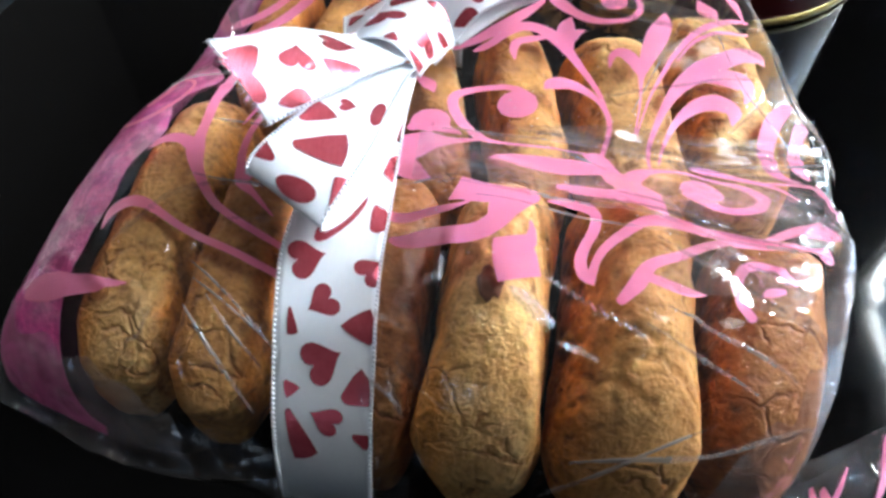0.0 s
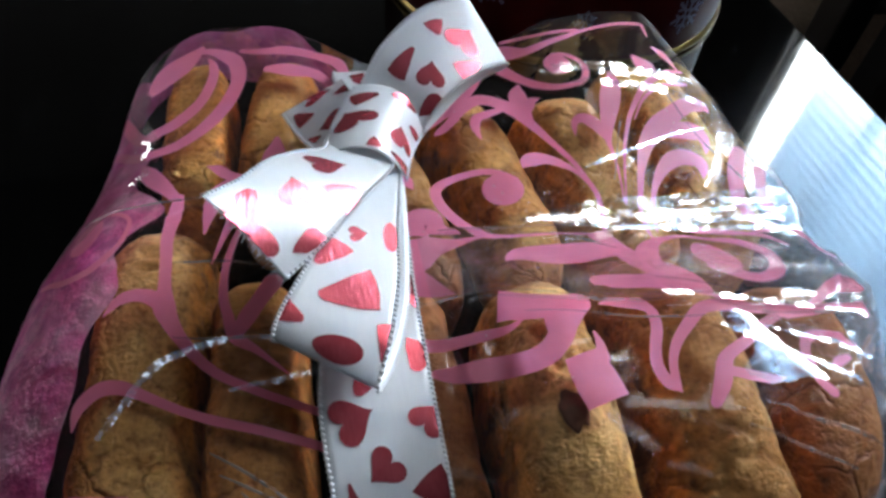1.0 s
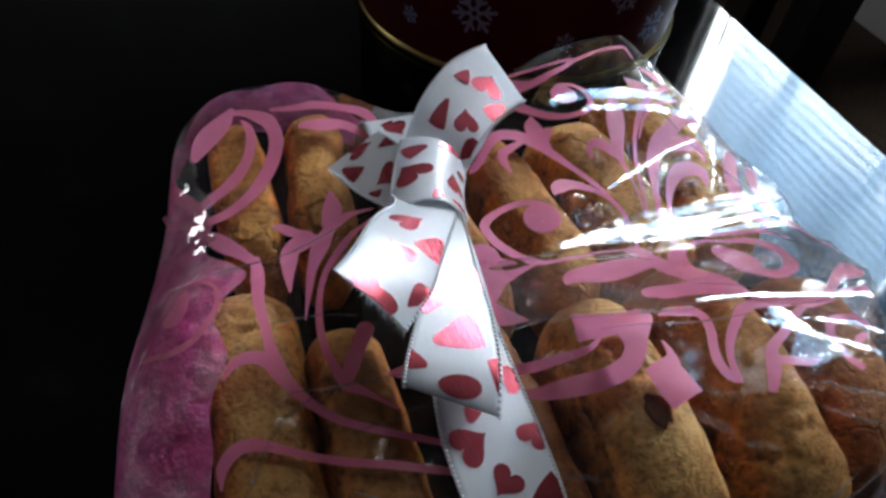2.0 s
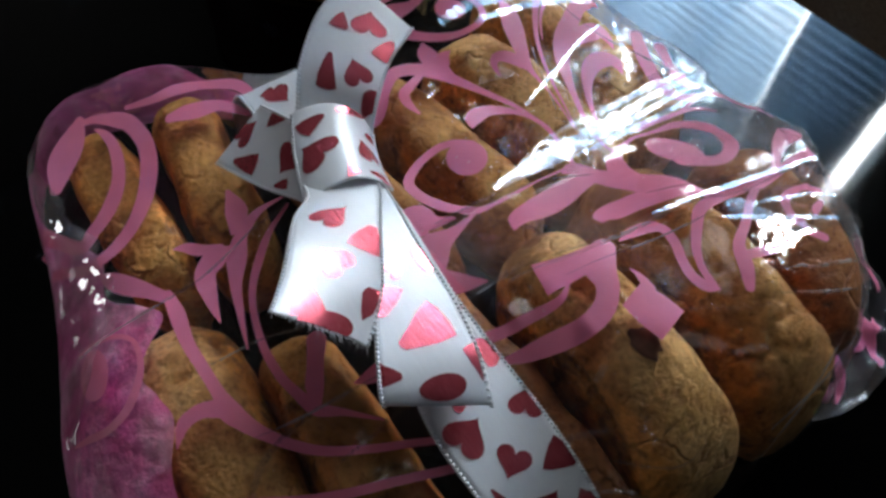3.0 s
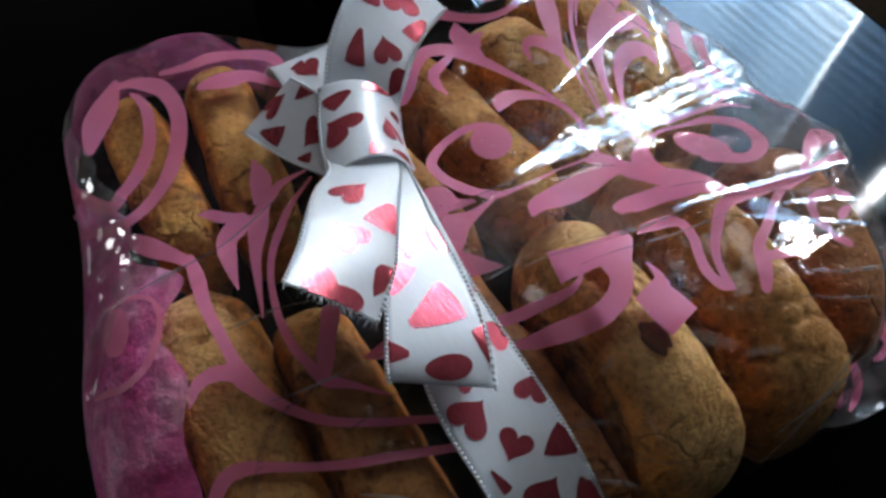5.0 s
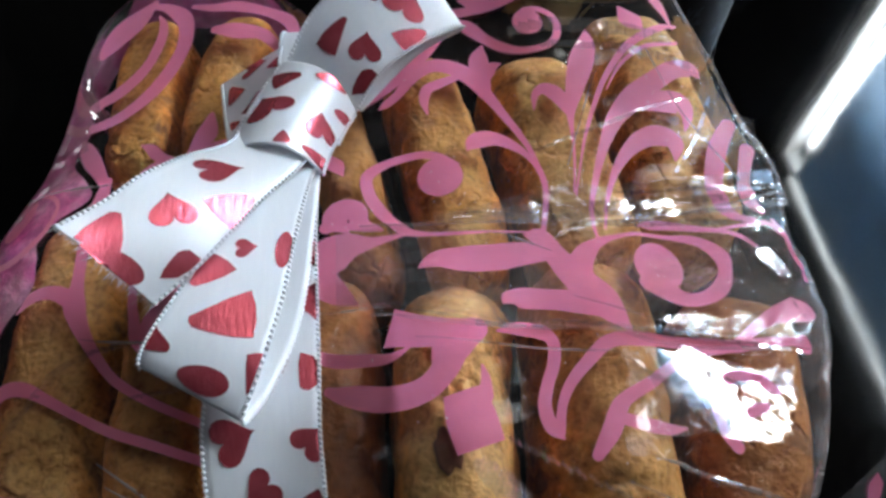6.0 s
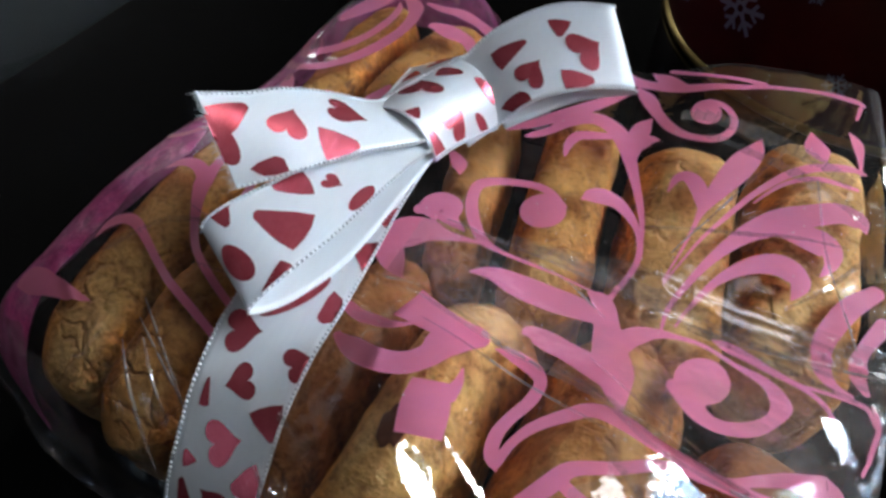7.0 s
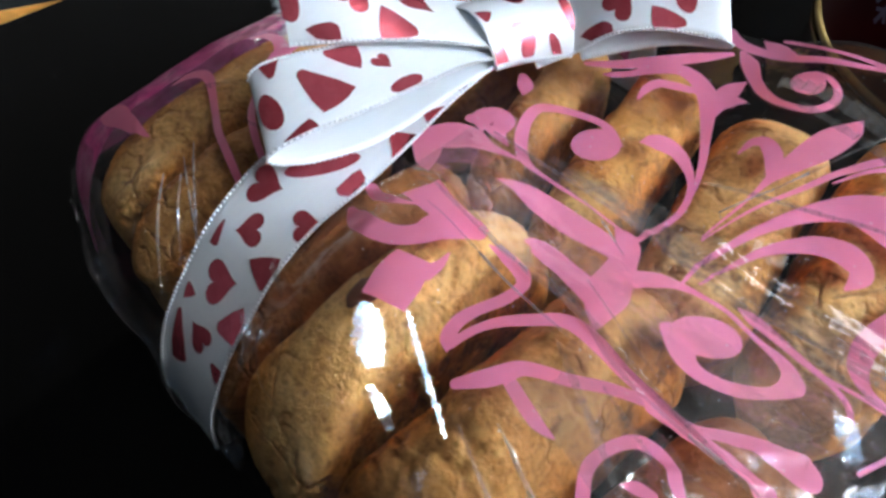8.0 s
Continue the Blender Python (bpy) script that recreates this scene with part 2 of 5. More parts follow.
BLACK_WOOD = plain("black_wood", (0.006, 0.006, 0.007), 0.45, 0.0, 0.3, 40)
ORANGE = plain("orange_wool", (0.75, 0.33, 0.06), 0.9, 0.0, 0.35, 40, 0.003)
CEILING = plain("ceiling_paint", (0.014, 0.013, 0.012), 0.9, 0.0, 0.08, 6)

TEAL = plain("dark_teal_cloth", (0.004, 0.0065, 0.007), 0.95, 0.0, 0.35, 120, 0.003)


# ---- building helpers; sizes below are in millimetres ----
def mesh_of(name, verts, faces, mat, smooth_faces=True):
    me = bpy.data.meshes.new(name)
    me.from_pydata([(x * 0.001, y * 0.001, z * 0.001) for x, y, z in verts], [], faces)
    me.materials.append(mat)
    me.polygons.foreach_set("use_smooth", [smooth_faces] * len(me.polygons))
    me.update()
    return me


def mesh_part(name, verts, faces, mat, parent=None, label="", smooth_faces=True):
    ob = new(name, mesh_of(name, verts, faces, mat, smooth_faces))
    if parent:
        ob.parent = parent
    if label:
        ob["label"] = label
    return ob


def box_part(name, lo, hi, mat, parent=None, label="", bevel=0.0):
    bm = bmesh.new()
    bmesh.ops.create_cube(bm, size=1)
    for v in bm.verts:
        v.co = Vector([(a + b) / 2 + (b - a) * c for a, b, c in zip(lo, hi, v.co)]) * 0.001
    if bevel:
        bmesh.ops.bevel(bm, geom=bm.edges[:], offset=bevel * 0.001, segments=2, affect="EDGES", profile=0.5)
    me = bpy.data.meshes.new(name)
    bm.to_mesh(me)
    bm.free()
    me.materials.append(mat)
    ob = new(name, me)
    if parent:
        ob.parent = parent
    if label:
        ob["label"] = label
    return ob


def thing(name, label, category, group="", kind="", at=(0, 0, 0)):
    ob = new(name)
    ob.location = [c * 0.001 for c in at]
    ob.empty_display_size = 0.01
    return tagged(ob, label, category, group, kind)


def spline(points, steps):
    """Catmull-Rom through points of any length."""
    p = [points[0]] + list(points) + [points[-1]]
    out = []
    for i in range(1, len(p) - 2):
        a, b, c, d = (np.array(q, float) for q in p[i - 1:i + 3])
        for j in range(steps):
            u = j / steps
            out.append(0.5 * (2 * b + (c - a) * u + (2 * a - 5 * b + 4 * c - d) * u * u + (3 * b - a - 3 * c + d) * u ** 3))
    out.append(np.array(points[-1], float))
    return out


# ---- the bag's film: outline on the table and height above it, in mm ----
CX, CY = -18.0, -12.0
OUTLINE = [(-136, -84), (-112, -95), (-85, -102), (-57, -105), (-24, -109), (12, -112), (42, -111), (66, -101), (78, -86), (85, -68), (89, -50), (92, -34),
           (95, -8), (89.5, 18), (84, 44), (79, 72), (76, 88), (66, 87), (47, 83), (22, 76), (-6, 72), (-30, 68), (-50, 86), (-66, 95), (-84, 101), (-100, 98),
           (-110, 84), (-118, 50), (-127, 22), (-134, -4), (-138, -34), (-140, -64)]


def smooth(a, b, v):
    k = min(1.0, max(0.0, (v - a) / (b - a)))
    return k * k * (3 - 2 * k)


def outline_table(steps):
    """Distance from the bag's middle to its outline for even angles, through a closed spline."""
    n, pts = len(OUTLINE), []
    for i in range(n):
        a, b, c, d = (OUTLINE[(i + k) % n] for k in (-1, 0, 1, 2))
        for j in range(12):
            u = j / 12
            pts.append(tuple(0.5 * (2 * b[q] + (c[q] - a[q]) * u + (2 * a[q] - 5 * b[q] + 4 * c[q] - d[q]) * u * u
                                    + (3 * b[q] - a[q] - 3 * c[q] + d[q]) * u ** 3) for q in (0, 1)))
    polar = sorted((math.atan2(y - CY, x - CX), math.hypot(x - CX, y - CY)) for x, y in pts)
    polar = [(polar[-1][0] - 2 * math.pi, polar[-1][1])] + polar + [(polar[0][0] + 2 * math.pi, polar[0][1])]
    return np.interp([-math.pi + 2 * math.pi * k / steps for k in range(steps)], [p[0] for p in polar], [p[1] for p in polar])


REACH = outline_table(720)


def reach(x, y):
    k = (math.atan2(y - CY, x - CX) + math.pi) / (2 * math.pi) * 720
    i = int(k) % 720
    return REACH[i] * (1 - k % 1) + REACH[(i + 1) % 720] * (k % 1)


FRONT_AXES = ((-96, -44, -2), (-71, -56, -1), (-29, -62, 0), (-4, -69, -6), (29, -68, -8), (62, -68, -13))
REAR_AXES = ((-87, 49, -1), (-62, 46, -8), (-27, 14, 10), (1, 15, 8), (34, 13, 6), (65, 22, 4))


def drape(axes, x, y, sag):
    """How far the film dips between neighbouring biscuits of a row."""
    at = [ax - math.tan(math.radians(turn)) * (y - ay) for ax, ay, turn in axes]
    for a, b in zip(at, at[1:]):
        if a <= x <= b:
            return sag * min(1.4, (b - a) / 28) * math.sin(math.pi * (x - a) / (b - a)) ** 2
    return 0.0


def film_z(x, y):
    """Height of the film: flat top, higher over the front row, round shoulders that differ from side to side."""
    top = 44.5 + 14.5 * smooth(-22, -58, y) * smooth(-32, -14, x) + 6 * smooth(12, 42, y) * smooth(8, 36, x)
    top += 4 * math.exp(-((x + 12) ** 2 + (y + 33) ** 2) / 150)
    band, run = math.exp(-((y + 16) / 13) ** 2), max(0.0, x - 20)
    top -= 7 * smooth(40, 95, x) * (1 - band) + 8 * smooth(-60, -105, x) * smooth(-15, 35, y) + 6 * smooth(-72, -112, x) * smooth(-30, -72, y)
    # the main crease falls away towards the sealed edge
    top -= band * (0.19 * run - 0.0008 * run * run)
    top -= smooth(-14, -36, y) * drape(FRONT_AXES, x, y, 1.1) + smooth(-32, -8, y) * drape(REAR_AXES, x, y, 0.9)
    r = math.hypot(x - CX, y - CY)
    out = reach(x, y)
    inset = out - r
    if inset <= 0:
        return 0.0
    ux, uy = (x - CX) / (r + 1e-6), (y - CY) / (r + 1e-6)
    soft = 8 + 38 * max(0.0, -uy) ** 1.5 + 36 * max(0.0, -ux) ** 2 * (1 - 0.7 * smooth(0.3, 0.7, uy)) - 2 * max(0.0, ux)
    k = max(0.0, 1 - inset / soft)
    return top * (1 - k * k) ** 0.5


# ---- the room ----
def wall_with_opening(name, axis, at, thick, span, height, hole, label):
    """A wall across x or y with one opening: hole is (start, end, sill, head)."""
    root = thing(name, label, "wall", kind="structure")

    def piece(a, b, lo, hi):
        if axis == "x":
            box_part("wall_panel", (at, a, lo), (at + thick, b, hi), PAINT, root)
        else:
            box_part("wall_panel", (a, at, lo), (b, at + thick, hi), PAINT, root)
    a, b, lo, hi = hole
    piece(span[0], a, *height)
    piece(b, span[1], *height)
    piece(a, b, height[0], lo)
    piece(a, b, hi, height[1])
    return root


FLOOR_Z, CEILING_Z = -430, 1990
tagged(box_part("floor", (-1700, -2000, FLOOR_Z - 60), (1080, 2300, FLOOR_Z), CARPET), "tan short-pile carpet over the whole floor", "floor", kind="structure")
# the ceiling slabs leave a hole for the added fill lamp
roof = bmesh.new()
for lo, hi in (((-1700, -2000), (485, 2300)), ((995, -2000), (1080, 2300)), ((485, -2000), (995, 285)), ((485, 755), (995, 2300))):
    slab = bmesh.ops.create_cube(roof, size=1)["verts"]
    for v in slab:
        v.co = Vector(((lo[0] + hi[0]) / 2 + (hi[0] - lo[0]) * v.co.x, (lo[1] + hi[1]) / 2 + (hi[1] - lo[1]) * v.co.y, CEILING_Z + 30 + 60 * v.co.z)) * 0.001
roof_mesh = bpy.data.meshes.new("ceiling")
roof.to_mesh(roof_mesh)
roof.free()
roof_mesh.materials.append(CEILING)
tagged(new("ceiling", roof_mesh), "plain dark painted ceiling with an added opening for a fill lamp", "ceiling", kind="structure")
wall_with_opening("wall_east", "x", 1080, 140, (-2000, 2300), (FLOOR_Z, CEILING_Z), (85, 1090, 440, 1400), "charcoal painted wall with a wide window")
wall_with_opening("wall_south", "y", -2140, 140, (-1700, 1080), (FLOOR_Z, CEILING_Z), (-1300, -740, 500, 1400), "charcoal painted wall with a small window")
# the west wall's opening is added for the side fill lamp
wall_with_opening("wall_west", "x", -1840, 140, (-2000, 2300), (FLOOR_Z, CEILING_Z), (760, 1280, 510, 930), "charcoal painted wall with an added opening for a fill lamp")
tagged(box_part("wall_north", (-1700, 2300, FLOOR_Z), (1080, 2440, CEILING_Z), PAINT), "charcoal painted wall", "wall", kind="structure")
baseboard = thing("baseboard", "white moulded baseboard along the window wall", "baseboard", kind="structure")
box_part("board", (1046, -1990, FLOOR_Z), (1079, 2290, FLOOR_Z + 70), WHITE, baseboard, bevel=3)
box_part("moulding", (1040, -1990, FLOOR_Z + 72), (1079, 2290, FLOOR_Z + 92), WHITE, baseboard, bevel=5)


def window_unit(name, label, axis, at, a, b, lo, hi, bars):
    root = thing(name, label, "window", kind="structure")

    def bar(part_name, a0, a1, z0, z1, d0, d1):
        if axis == "x":
            box_part(part_name, (at + d0, a0, z0), (at + d1, a1, z1), WHITE, root, bevel=2)
        else:
            box_part(part_name, (a0, at + d0, z0), (a1, at + d1, z1), WHITE, root, bevel=2)
    bar("window_frame", a + 1, a + 22, lo + 22, hi - 22, 20, 60)
    bar("window_frame", b - 22, b - 1, lo + 22, hi - 22, 20, 60)
    bar("window_frame", a + 1, b - 1, hi - 22, hi - 1, 20, 60)
    bar("window_sill", a - 20, b + 20, lo - 20, lo + 12, -30, 60)
    for c in bars:
        bar("mullion", c - 13, c + 13, lo + 22, hi - 22, 26, 50)
    return root


window_unit("window_1", "tall white-framed window behind a slatted blind", "x", 1080, 85, 1090, 440, 1400, (500, 790))
# unseen roof opening added round the overhead fill lamp
added_roof_frame = thing("added_roof_opening", "added unseen roof opening, framed in white, for a fill lamp", "window", kind="structure")
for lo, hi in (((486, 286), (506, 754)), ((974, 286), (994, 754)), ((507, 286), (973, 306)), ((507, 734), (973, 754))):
    box_part("window_frame", (*lo, CEILING_Z + 4), (*hi, CEILING_Z + 50), WHITE, added_roof_frame, bevel=2)
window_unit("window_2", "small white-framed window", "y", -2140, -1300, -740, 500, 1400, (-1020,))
# frame of the unseen opening added with the west fill lamp
window_unit("added_west_opening", "added unseen low opening, framed in white, for a fill lamp", "x", -1830, 760, 1280, 510, 930, (1020,))
def slatted_blind(y0, y1, label, tilts):
    """A blind of thin bowed slats under a head rail; tilts gives each slat's turn, from the lowest up."""
    blind = thing("window_blind", label, "blind", "blinds at the window", at=(1062, 0, 460))
    for k, tilt in enumerate(tilts):
        z = 10 + k * 23
        dx, dz = 12 * math.cos(tilt), 12 * math.sin(tilt)
        v = [(-dx, y0, z - dz), (dx, y0, z + dz), (dx, y1, z + dz), (-dx, y1, z - dz), (0, y0, z + 1.4), (0, y1, z + 1.4)]
        top = [(x, y, q + 0.5) for x, y, q in v]
        mesh_part("slat", v + top, [(0, 4, 5, 3), (4, 1, 2, 5), (6, 9, 11, 10), (10, 11, 8, 7), (0, 3, 9, 6), (1, 7, 8, 2), (0, 6, 10, 4), (4, 10, 7, 1), (3, 5, 11, 9), (5, 2, 8, 11)], SLAT, blind)
    top_z = 10 + len(tilts) * 23
    box_part("head_rail", (-16, y0 - 4, top_z), (16, y1 + 4, top_z + 28), WHITE, blind, bevel=2)


SLATS = 38
slatted_blind(336, 945, "pale blue slatted blind, open below and shut above", [radians(-9) if k < 22 else radians(max(-70, -9 - 9 * (k - 21))) for k in range(SLATS)])
slatted_blind(130, 333, "narrow pale blue slatted blind, shut", [radians(-62)] * SLATS)

# the black table
table = thing("coffee_table", "low black table with a glossy lacquered top", "table", at=(0, 0, 0))


def prism(name, outline, z0, z1, mat, parent, round_by):
    bm = bmesh.new()
    face = bm.faces.new([bm.verts.new((x * 0.001, y * 0.001, z0 * 0.001)) for x, y in outline])
    up = bmesh.ops.extrude_face_region(bm, geom=[face])
    for v in up["geom"]:
        if isinstance(v, bmesh.types.BMVert):
            v.co.z = z1 * 0.001
    bmesh.ops.recalc_face_normals(bm, faces=bm.faces[:])
    bmesh.ops.bevel(bm, geom=bm.edges[:], offset=round_by * 0.001, segments=3, affect="EDGES", profile=0.5)
    me = bpy.data.meshes.new(name)
    bm.to_mesh(me)
    bm.free()
    me.materials.append(mat)
    ob = new(name, me)
    ob.parent = parent
    return ob


prism("tabletop", [(-279, -330), (199, -330), (201, 620), (-179, 620)], -32, 0, LACQUER, table, 3)
for x, y in ((-225, -295), (170, -295), (170, 585), (-125, 585)):
    box_part("leg", (x - 22, y - 22, FLOOR_Z), (x + 22, y + 22, -33), BLACK_WOOD, table, bevel=3)

# black chair beyond the table's edge
chair = thing("wooden_chair", "black wooden chair with square legs, standing on carpet", "chair", at=(720, 565, FLOOR_Z))
box_part("seat", (-60, -80, 452), (330, 330, 490), BLACK_WOOD, chair, bevel=5)
for x, y, w in ((-30, 36, 25), (34, -36, 40), (290, -40, 25), (290, 290, 25)):
    box_part("leg", (x - w, y - 25, 0), (x + w, y + 25, 451), BLACK_WOOD, chair, bevel=3)
box_part("backrest", (300, -80, 491), (328, 330, 930), BLACK_WOOD, chair, bevel=5)

# past the table's other edge: a rug and a low padded stool
cushion = tagged(prism("floor_cushion", [(-460, -238), (-450, -260), (-236, -260), (-236, 158), (-243, 154)], -112, -44, ORANGE, None, 6), "orange woollen cushion on a low box beside the table", "cushion")
tagged(box_part("storage_box", (-465, -255, FLOOR_Z + 9), (-240, 105, -113), BLACK_WOOD, bevel=4), "black wooden storage box standing on the rug", "box")
rug = tagged(box_part("rug", (-1350, -320, FLOOR_Z + 0.5), (-430, 620, FLOOR_Z + 9), ORANGE, bevel=3), "orange woollen rug lying on the carpet", "rug")
stool = thing("padded_stool", "low stool with a dark teal cloth cushion", "stool", at=(-516, 190, FLOOR_Z))
prism("cushion", [(98, -345), (265, -44), (160, 340), (-330, 300), (-330, -345)], 320, 385, TEAL, stool, 14)
for x, y in ((150, -40), (150, 280), (-290, -280), (-290, 260)):
    box_part("leg", (x - 18, y - 18, 10), (x + 18, y + 18, 321), BLACK_WOOD, stool, bevel=2)


# ---- the bag of biscuits ----
bag = thing("biscuit_bag", "clear cellophane gift bag with pink swirl print, full of biscuits", "gift bag", at=(0, 0, 0))
RIDGES = [((-22, -16), (30, -18), 0.9, 1.1), ((30, -18), (94, -9), 0.9, 1.1), ((-30, -39), (5, -50.5), 0.8, 1.0), ((5, -50.5), (67, -62), 0.8, 1.0), ((-96, -4), (-44, 18), 0.9, 0.8), ((-66, -44), (-52, -44), 0.7, 0.8),
          ((30, -86), (82, -50), 1.0, 1.2), ((60, -60), (89, -30), 1.0, 0.8), ((-120, -60), (-70, -92), 0.9, 1.1), ((-86, -60), (-76, -95), 0.8, 0.9)]


def crinkles(x, y):
    """Small folds: sharp ridges along lines, and a crumple that is stronger towards the sides."""
    d = 0.0
    for (ax, ay), (bx, by), high, wide in RIDGES:
        ex, ey = bx - ax, by - ay
        k = ((x - ax) * ex + (y - ay) * ey) / (ex * ex + ey * ey)
        if -0.05 < k < 1.05:
            off = abs((x - ax) * ey - (y - ay) * ex) / math.hypot(ex, ey)
            d += high * math.exp(-(off / wide) ** 2) * min(1, 6 * min(k + 0.05, 1.05 - k))
    p = Vector((x * 0.03, y * 0.03, 3.1))
    side = 0.4 + 0.45 * smooth(58, 95, x) * smooth(30, -30, y) + 0.2 * smooth(60, 98, x) + 0.6 * smooth(-100, -125, x) + 0.4 * smooth(-80, -105, y)
    d += side * (noise.noise(p) * 0.9 + 0.6 * (0.5 - abs(noise.noise(p * 2.7))) + 0.22 * (0.5 - abs(noise.noise(p * 7.0))))
    # fine lengthwise ripples along the main crease
    across = y + 18 - 0.07 * (x + 22)
    band = smooth(-6, -1, across) * smooth(13, 7, across) * smooth(-8, 25, x)
    if band:
        d += band * 0.2 * noise.noise(Vector((x * 0.06, across * 0.42, 2.0)))
    return d


def film_sheet():
    turns, rings = 640, 150
    verts, faces = [(CX, CY, film_z(CX, CY))], []
    for r in range(1, rings + 1):
        k = r / rings
        k = 1 - (1 - k) ** 1.35
        for a in range(turns):
            ang = -math.pi + 2 * math.pi * a / turns
            i = a * 720 / turns
            out = REACH[int(i)] * (1 - i % 1) + REACH[(int(i) + 1) % 720] * (i % 1)
            x, y = CX + math.cos(ang) * out * k, CY + math.sin(ang) * out * k
            z = film_z(x, y)
            if z > 3:
                z += crinkles(x, y) * min(1, z / 20)
            verts.append((x, y, max(z, 0.4)))
    for a in range(turns):
        faces.append((0, 1 + a, 1 + (a + 1) % turns))
    for r in range(rings - 1):
        for a in range(turns):
            b = (a + 1) % turns
            faces.append((1 + r * turns + a, 1 + (r + 1) * turns + a, 1 + (r + 1) * turns + b, 1 + r * turns + b))
    ob = mesh_part("film", verts, faces, FILM, bag, "clear wrinkled cellophane")
    ob.visible_shadow = False


film_sheet()


def on_film(x, y, lift):
    z = film_z(x, y)
    return z + (crinkles(x, y) * min(1, z / 20) if z > 3 else 0) + lift


FOLD_X, FOLD_Y = [-33, -17, 5, 28, 41, 67, 92], [-38, -43, -50.5, -55, -59.5, -62, -60]


def fold_flap():
    """The folded-over end of the bag: a second layer across the top, its edge standing up a little."""
    verts, faces, nx, ny = [], [], 110, 44
    for i in range(nx + 1):
        for j in range(ny + 1):
            u, w = i / nx, j / ny
            x = -28 + 117 * u + 4 * u * (1 - w)
            y0, y1 = -17 + 5 * u, float(np.interp(x, FOLD_X, FOLD_Y))
            y = y0 + (y1 - y0) * w
            lift = 1.0 + 0.9 * w * w + 0.5 * noise.noise(Vector((x * 0.07, y * 0.07, 9)))
            verts.append((x, y, on_film(x, y, lift)))
    for i in range(nx):
        for j in range(ny):
            a = i * (ny + 1) + j
            faces.append((a, a + 1, a + ny + 2, a + ny + 1))
    ob = mesh_part("fold_flap", verts, faces, FLAP, bag, "folded-over cellophane end")
    ob.visible_shadow = False


fold_flap()


SEAM_Y, SEAM_X = [-50, -34, -8, 18, 44, 72, 86], [88, 91, 95, 90, 85, 79, 76]


def sealed_edge():
    """The stiff seam of the film down the bag's far side, a narrow milky strip."""
    verts, faces, n = [], [], 90
    for i in range(n + 1):
        u = i / n
        y = -14 + 98 * u
        x = float(np.interp(y, SEAM_Y, SEAM_X))
        for off, up in ((-3.0, 0.7), (-1.4, 1.0), (-0.3, 0.9), (0.5, -1.2)):
            z = film_z(x - 4.5 + off * 0.4, y)
            verts.append((x - 2.0 + off, y, max(z * 0.985 + up, 1)))
    for i in range(n):
        for j in range(3):
            a = i * 4 + j
            faces.append((a, a + 1, a + 5, a + 4))
    mesh_part("sealed_edge", verts, faces, EDGE_FILM, bag, "milky sealed film edge").visible_shadow = False


sealed_edge()


def crease_fold():
    """A flattened pleat along the main crease, rippled lengthwise and sloped to carry a bright band of shine."""
    verts, faces, nx, ny = [], [], 150, 24
    for i in range(nx + 1):
        u = i / nx
        x = -4 + 94 * u
        wide = 2.5 + 8.5 * smooth(0.0, 0.35, u) + 1.2 * noise.noise(Vector((u * 9, 3, 1)))
        for j in range(ny + 1):
            w = j / ny
            y = -18 + 7 * u + (w - 0.35) * wide
            ripple = 0.11 * noise.noise(Vector((x * 0.05, y * 0.75, 4))) + 0.06 * noise.noise(Vector((x * 0.16, y * 1.5, 8)))
            verts.append((x, y, film_z(x, y) + 1.3 + ripple + 0.4 * noise.noise(Vector((x * 0.085, y * 0.22, 6))) + 0.13 * max(0, 42 - x) ** 2 / 66))
    for i in range(nx):
        for j in range(ny):
            a = i * (ny + 1) + j
            faces.append((a, a + 1, a + ny + 2, a + ny + 1))
    mesh_part("crease_fold", verts, faces, PLEAT, bag, "flattened shiny pleat in the film").visible_shadow = False


crease_fold()


def facet(x, y, long, wide, turn, normal, lift=0.8, ragged=0.25, stuff=FACET):
    """A small flat facet added to the crumpled film, turned in plan and tilted to mirror a window as a glint."""
    n = Vector(normal).normalized()
    c, s = math.cos(radians(turn)), math.sin(radians(turn))
    verts, faces, m = [], [], 10
    z0 = film_z(x, y) + lift
    for i in range(m + 1):
        for j in range(m + 1):
            a, b = (i / m - 0.5) * long, (j / m - 0.5) * wide
            edge = 1 + ragged * noise.noise(Vector((x + i * 0.45, y + j * 0.3, 2)))
            dx, dy = (a * c - b * s) * edge, (a * s + b * c) * edge
            if min(long, wide) < 3:
                # a narrow crease follows the film along its length and is tilted across it only
                ax, ay = (a * c, a * s) if long > wide else (-b * s, b * c)
                z0 = film_z(x + ax, y + ay) + lift + (n.x * ax + n.y * ay) / n.z
            z = z0 - (n.x * dx + n.y * dy) / n.z + 0.12 * noise.noise(Vector((dx * 0.5 + x, dy * 0.5 + y, 1)))
            film_here = film_z(x + dx, y + dy)
            verts.append((x + dx, y + dy, max(min(z, film_here + 3.5), film_here - 3, 0.6)))
    for i in range(m):
        for j in range(m):
            a = i * (m + 1) + j
            faces.append((a, a + m + 1, a + m + 2, a + 1))
    mesh_part("film_crease_glint", verts, faces, stuff, bag).visible_shadow = False


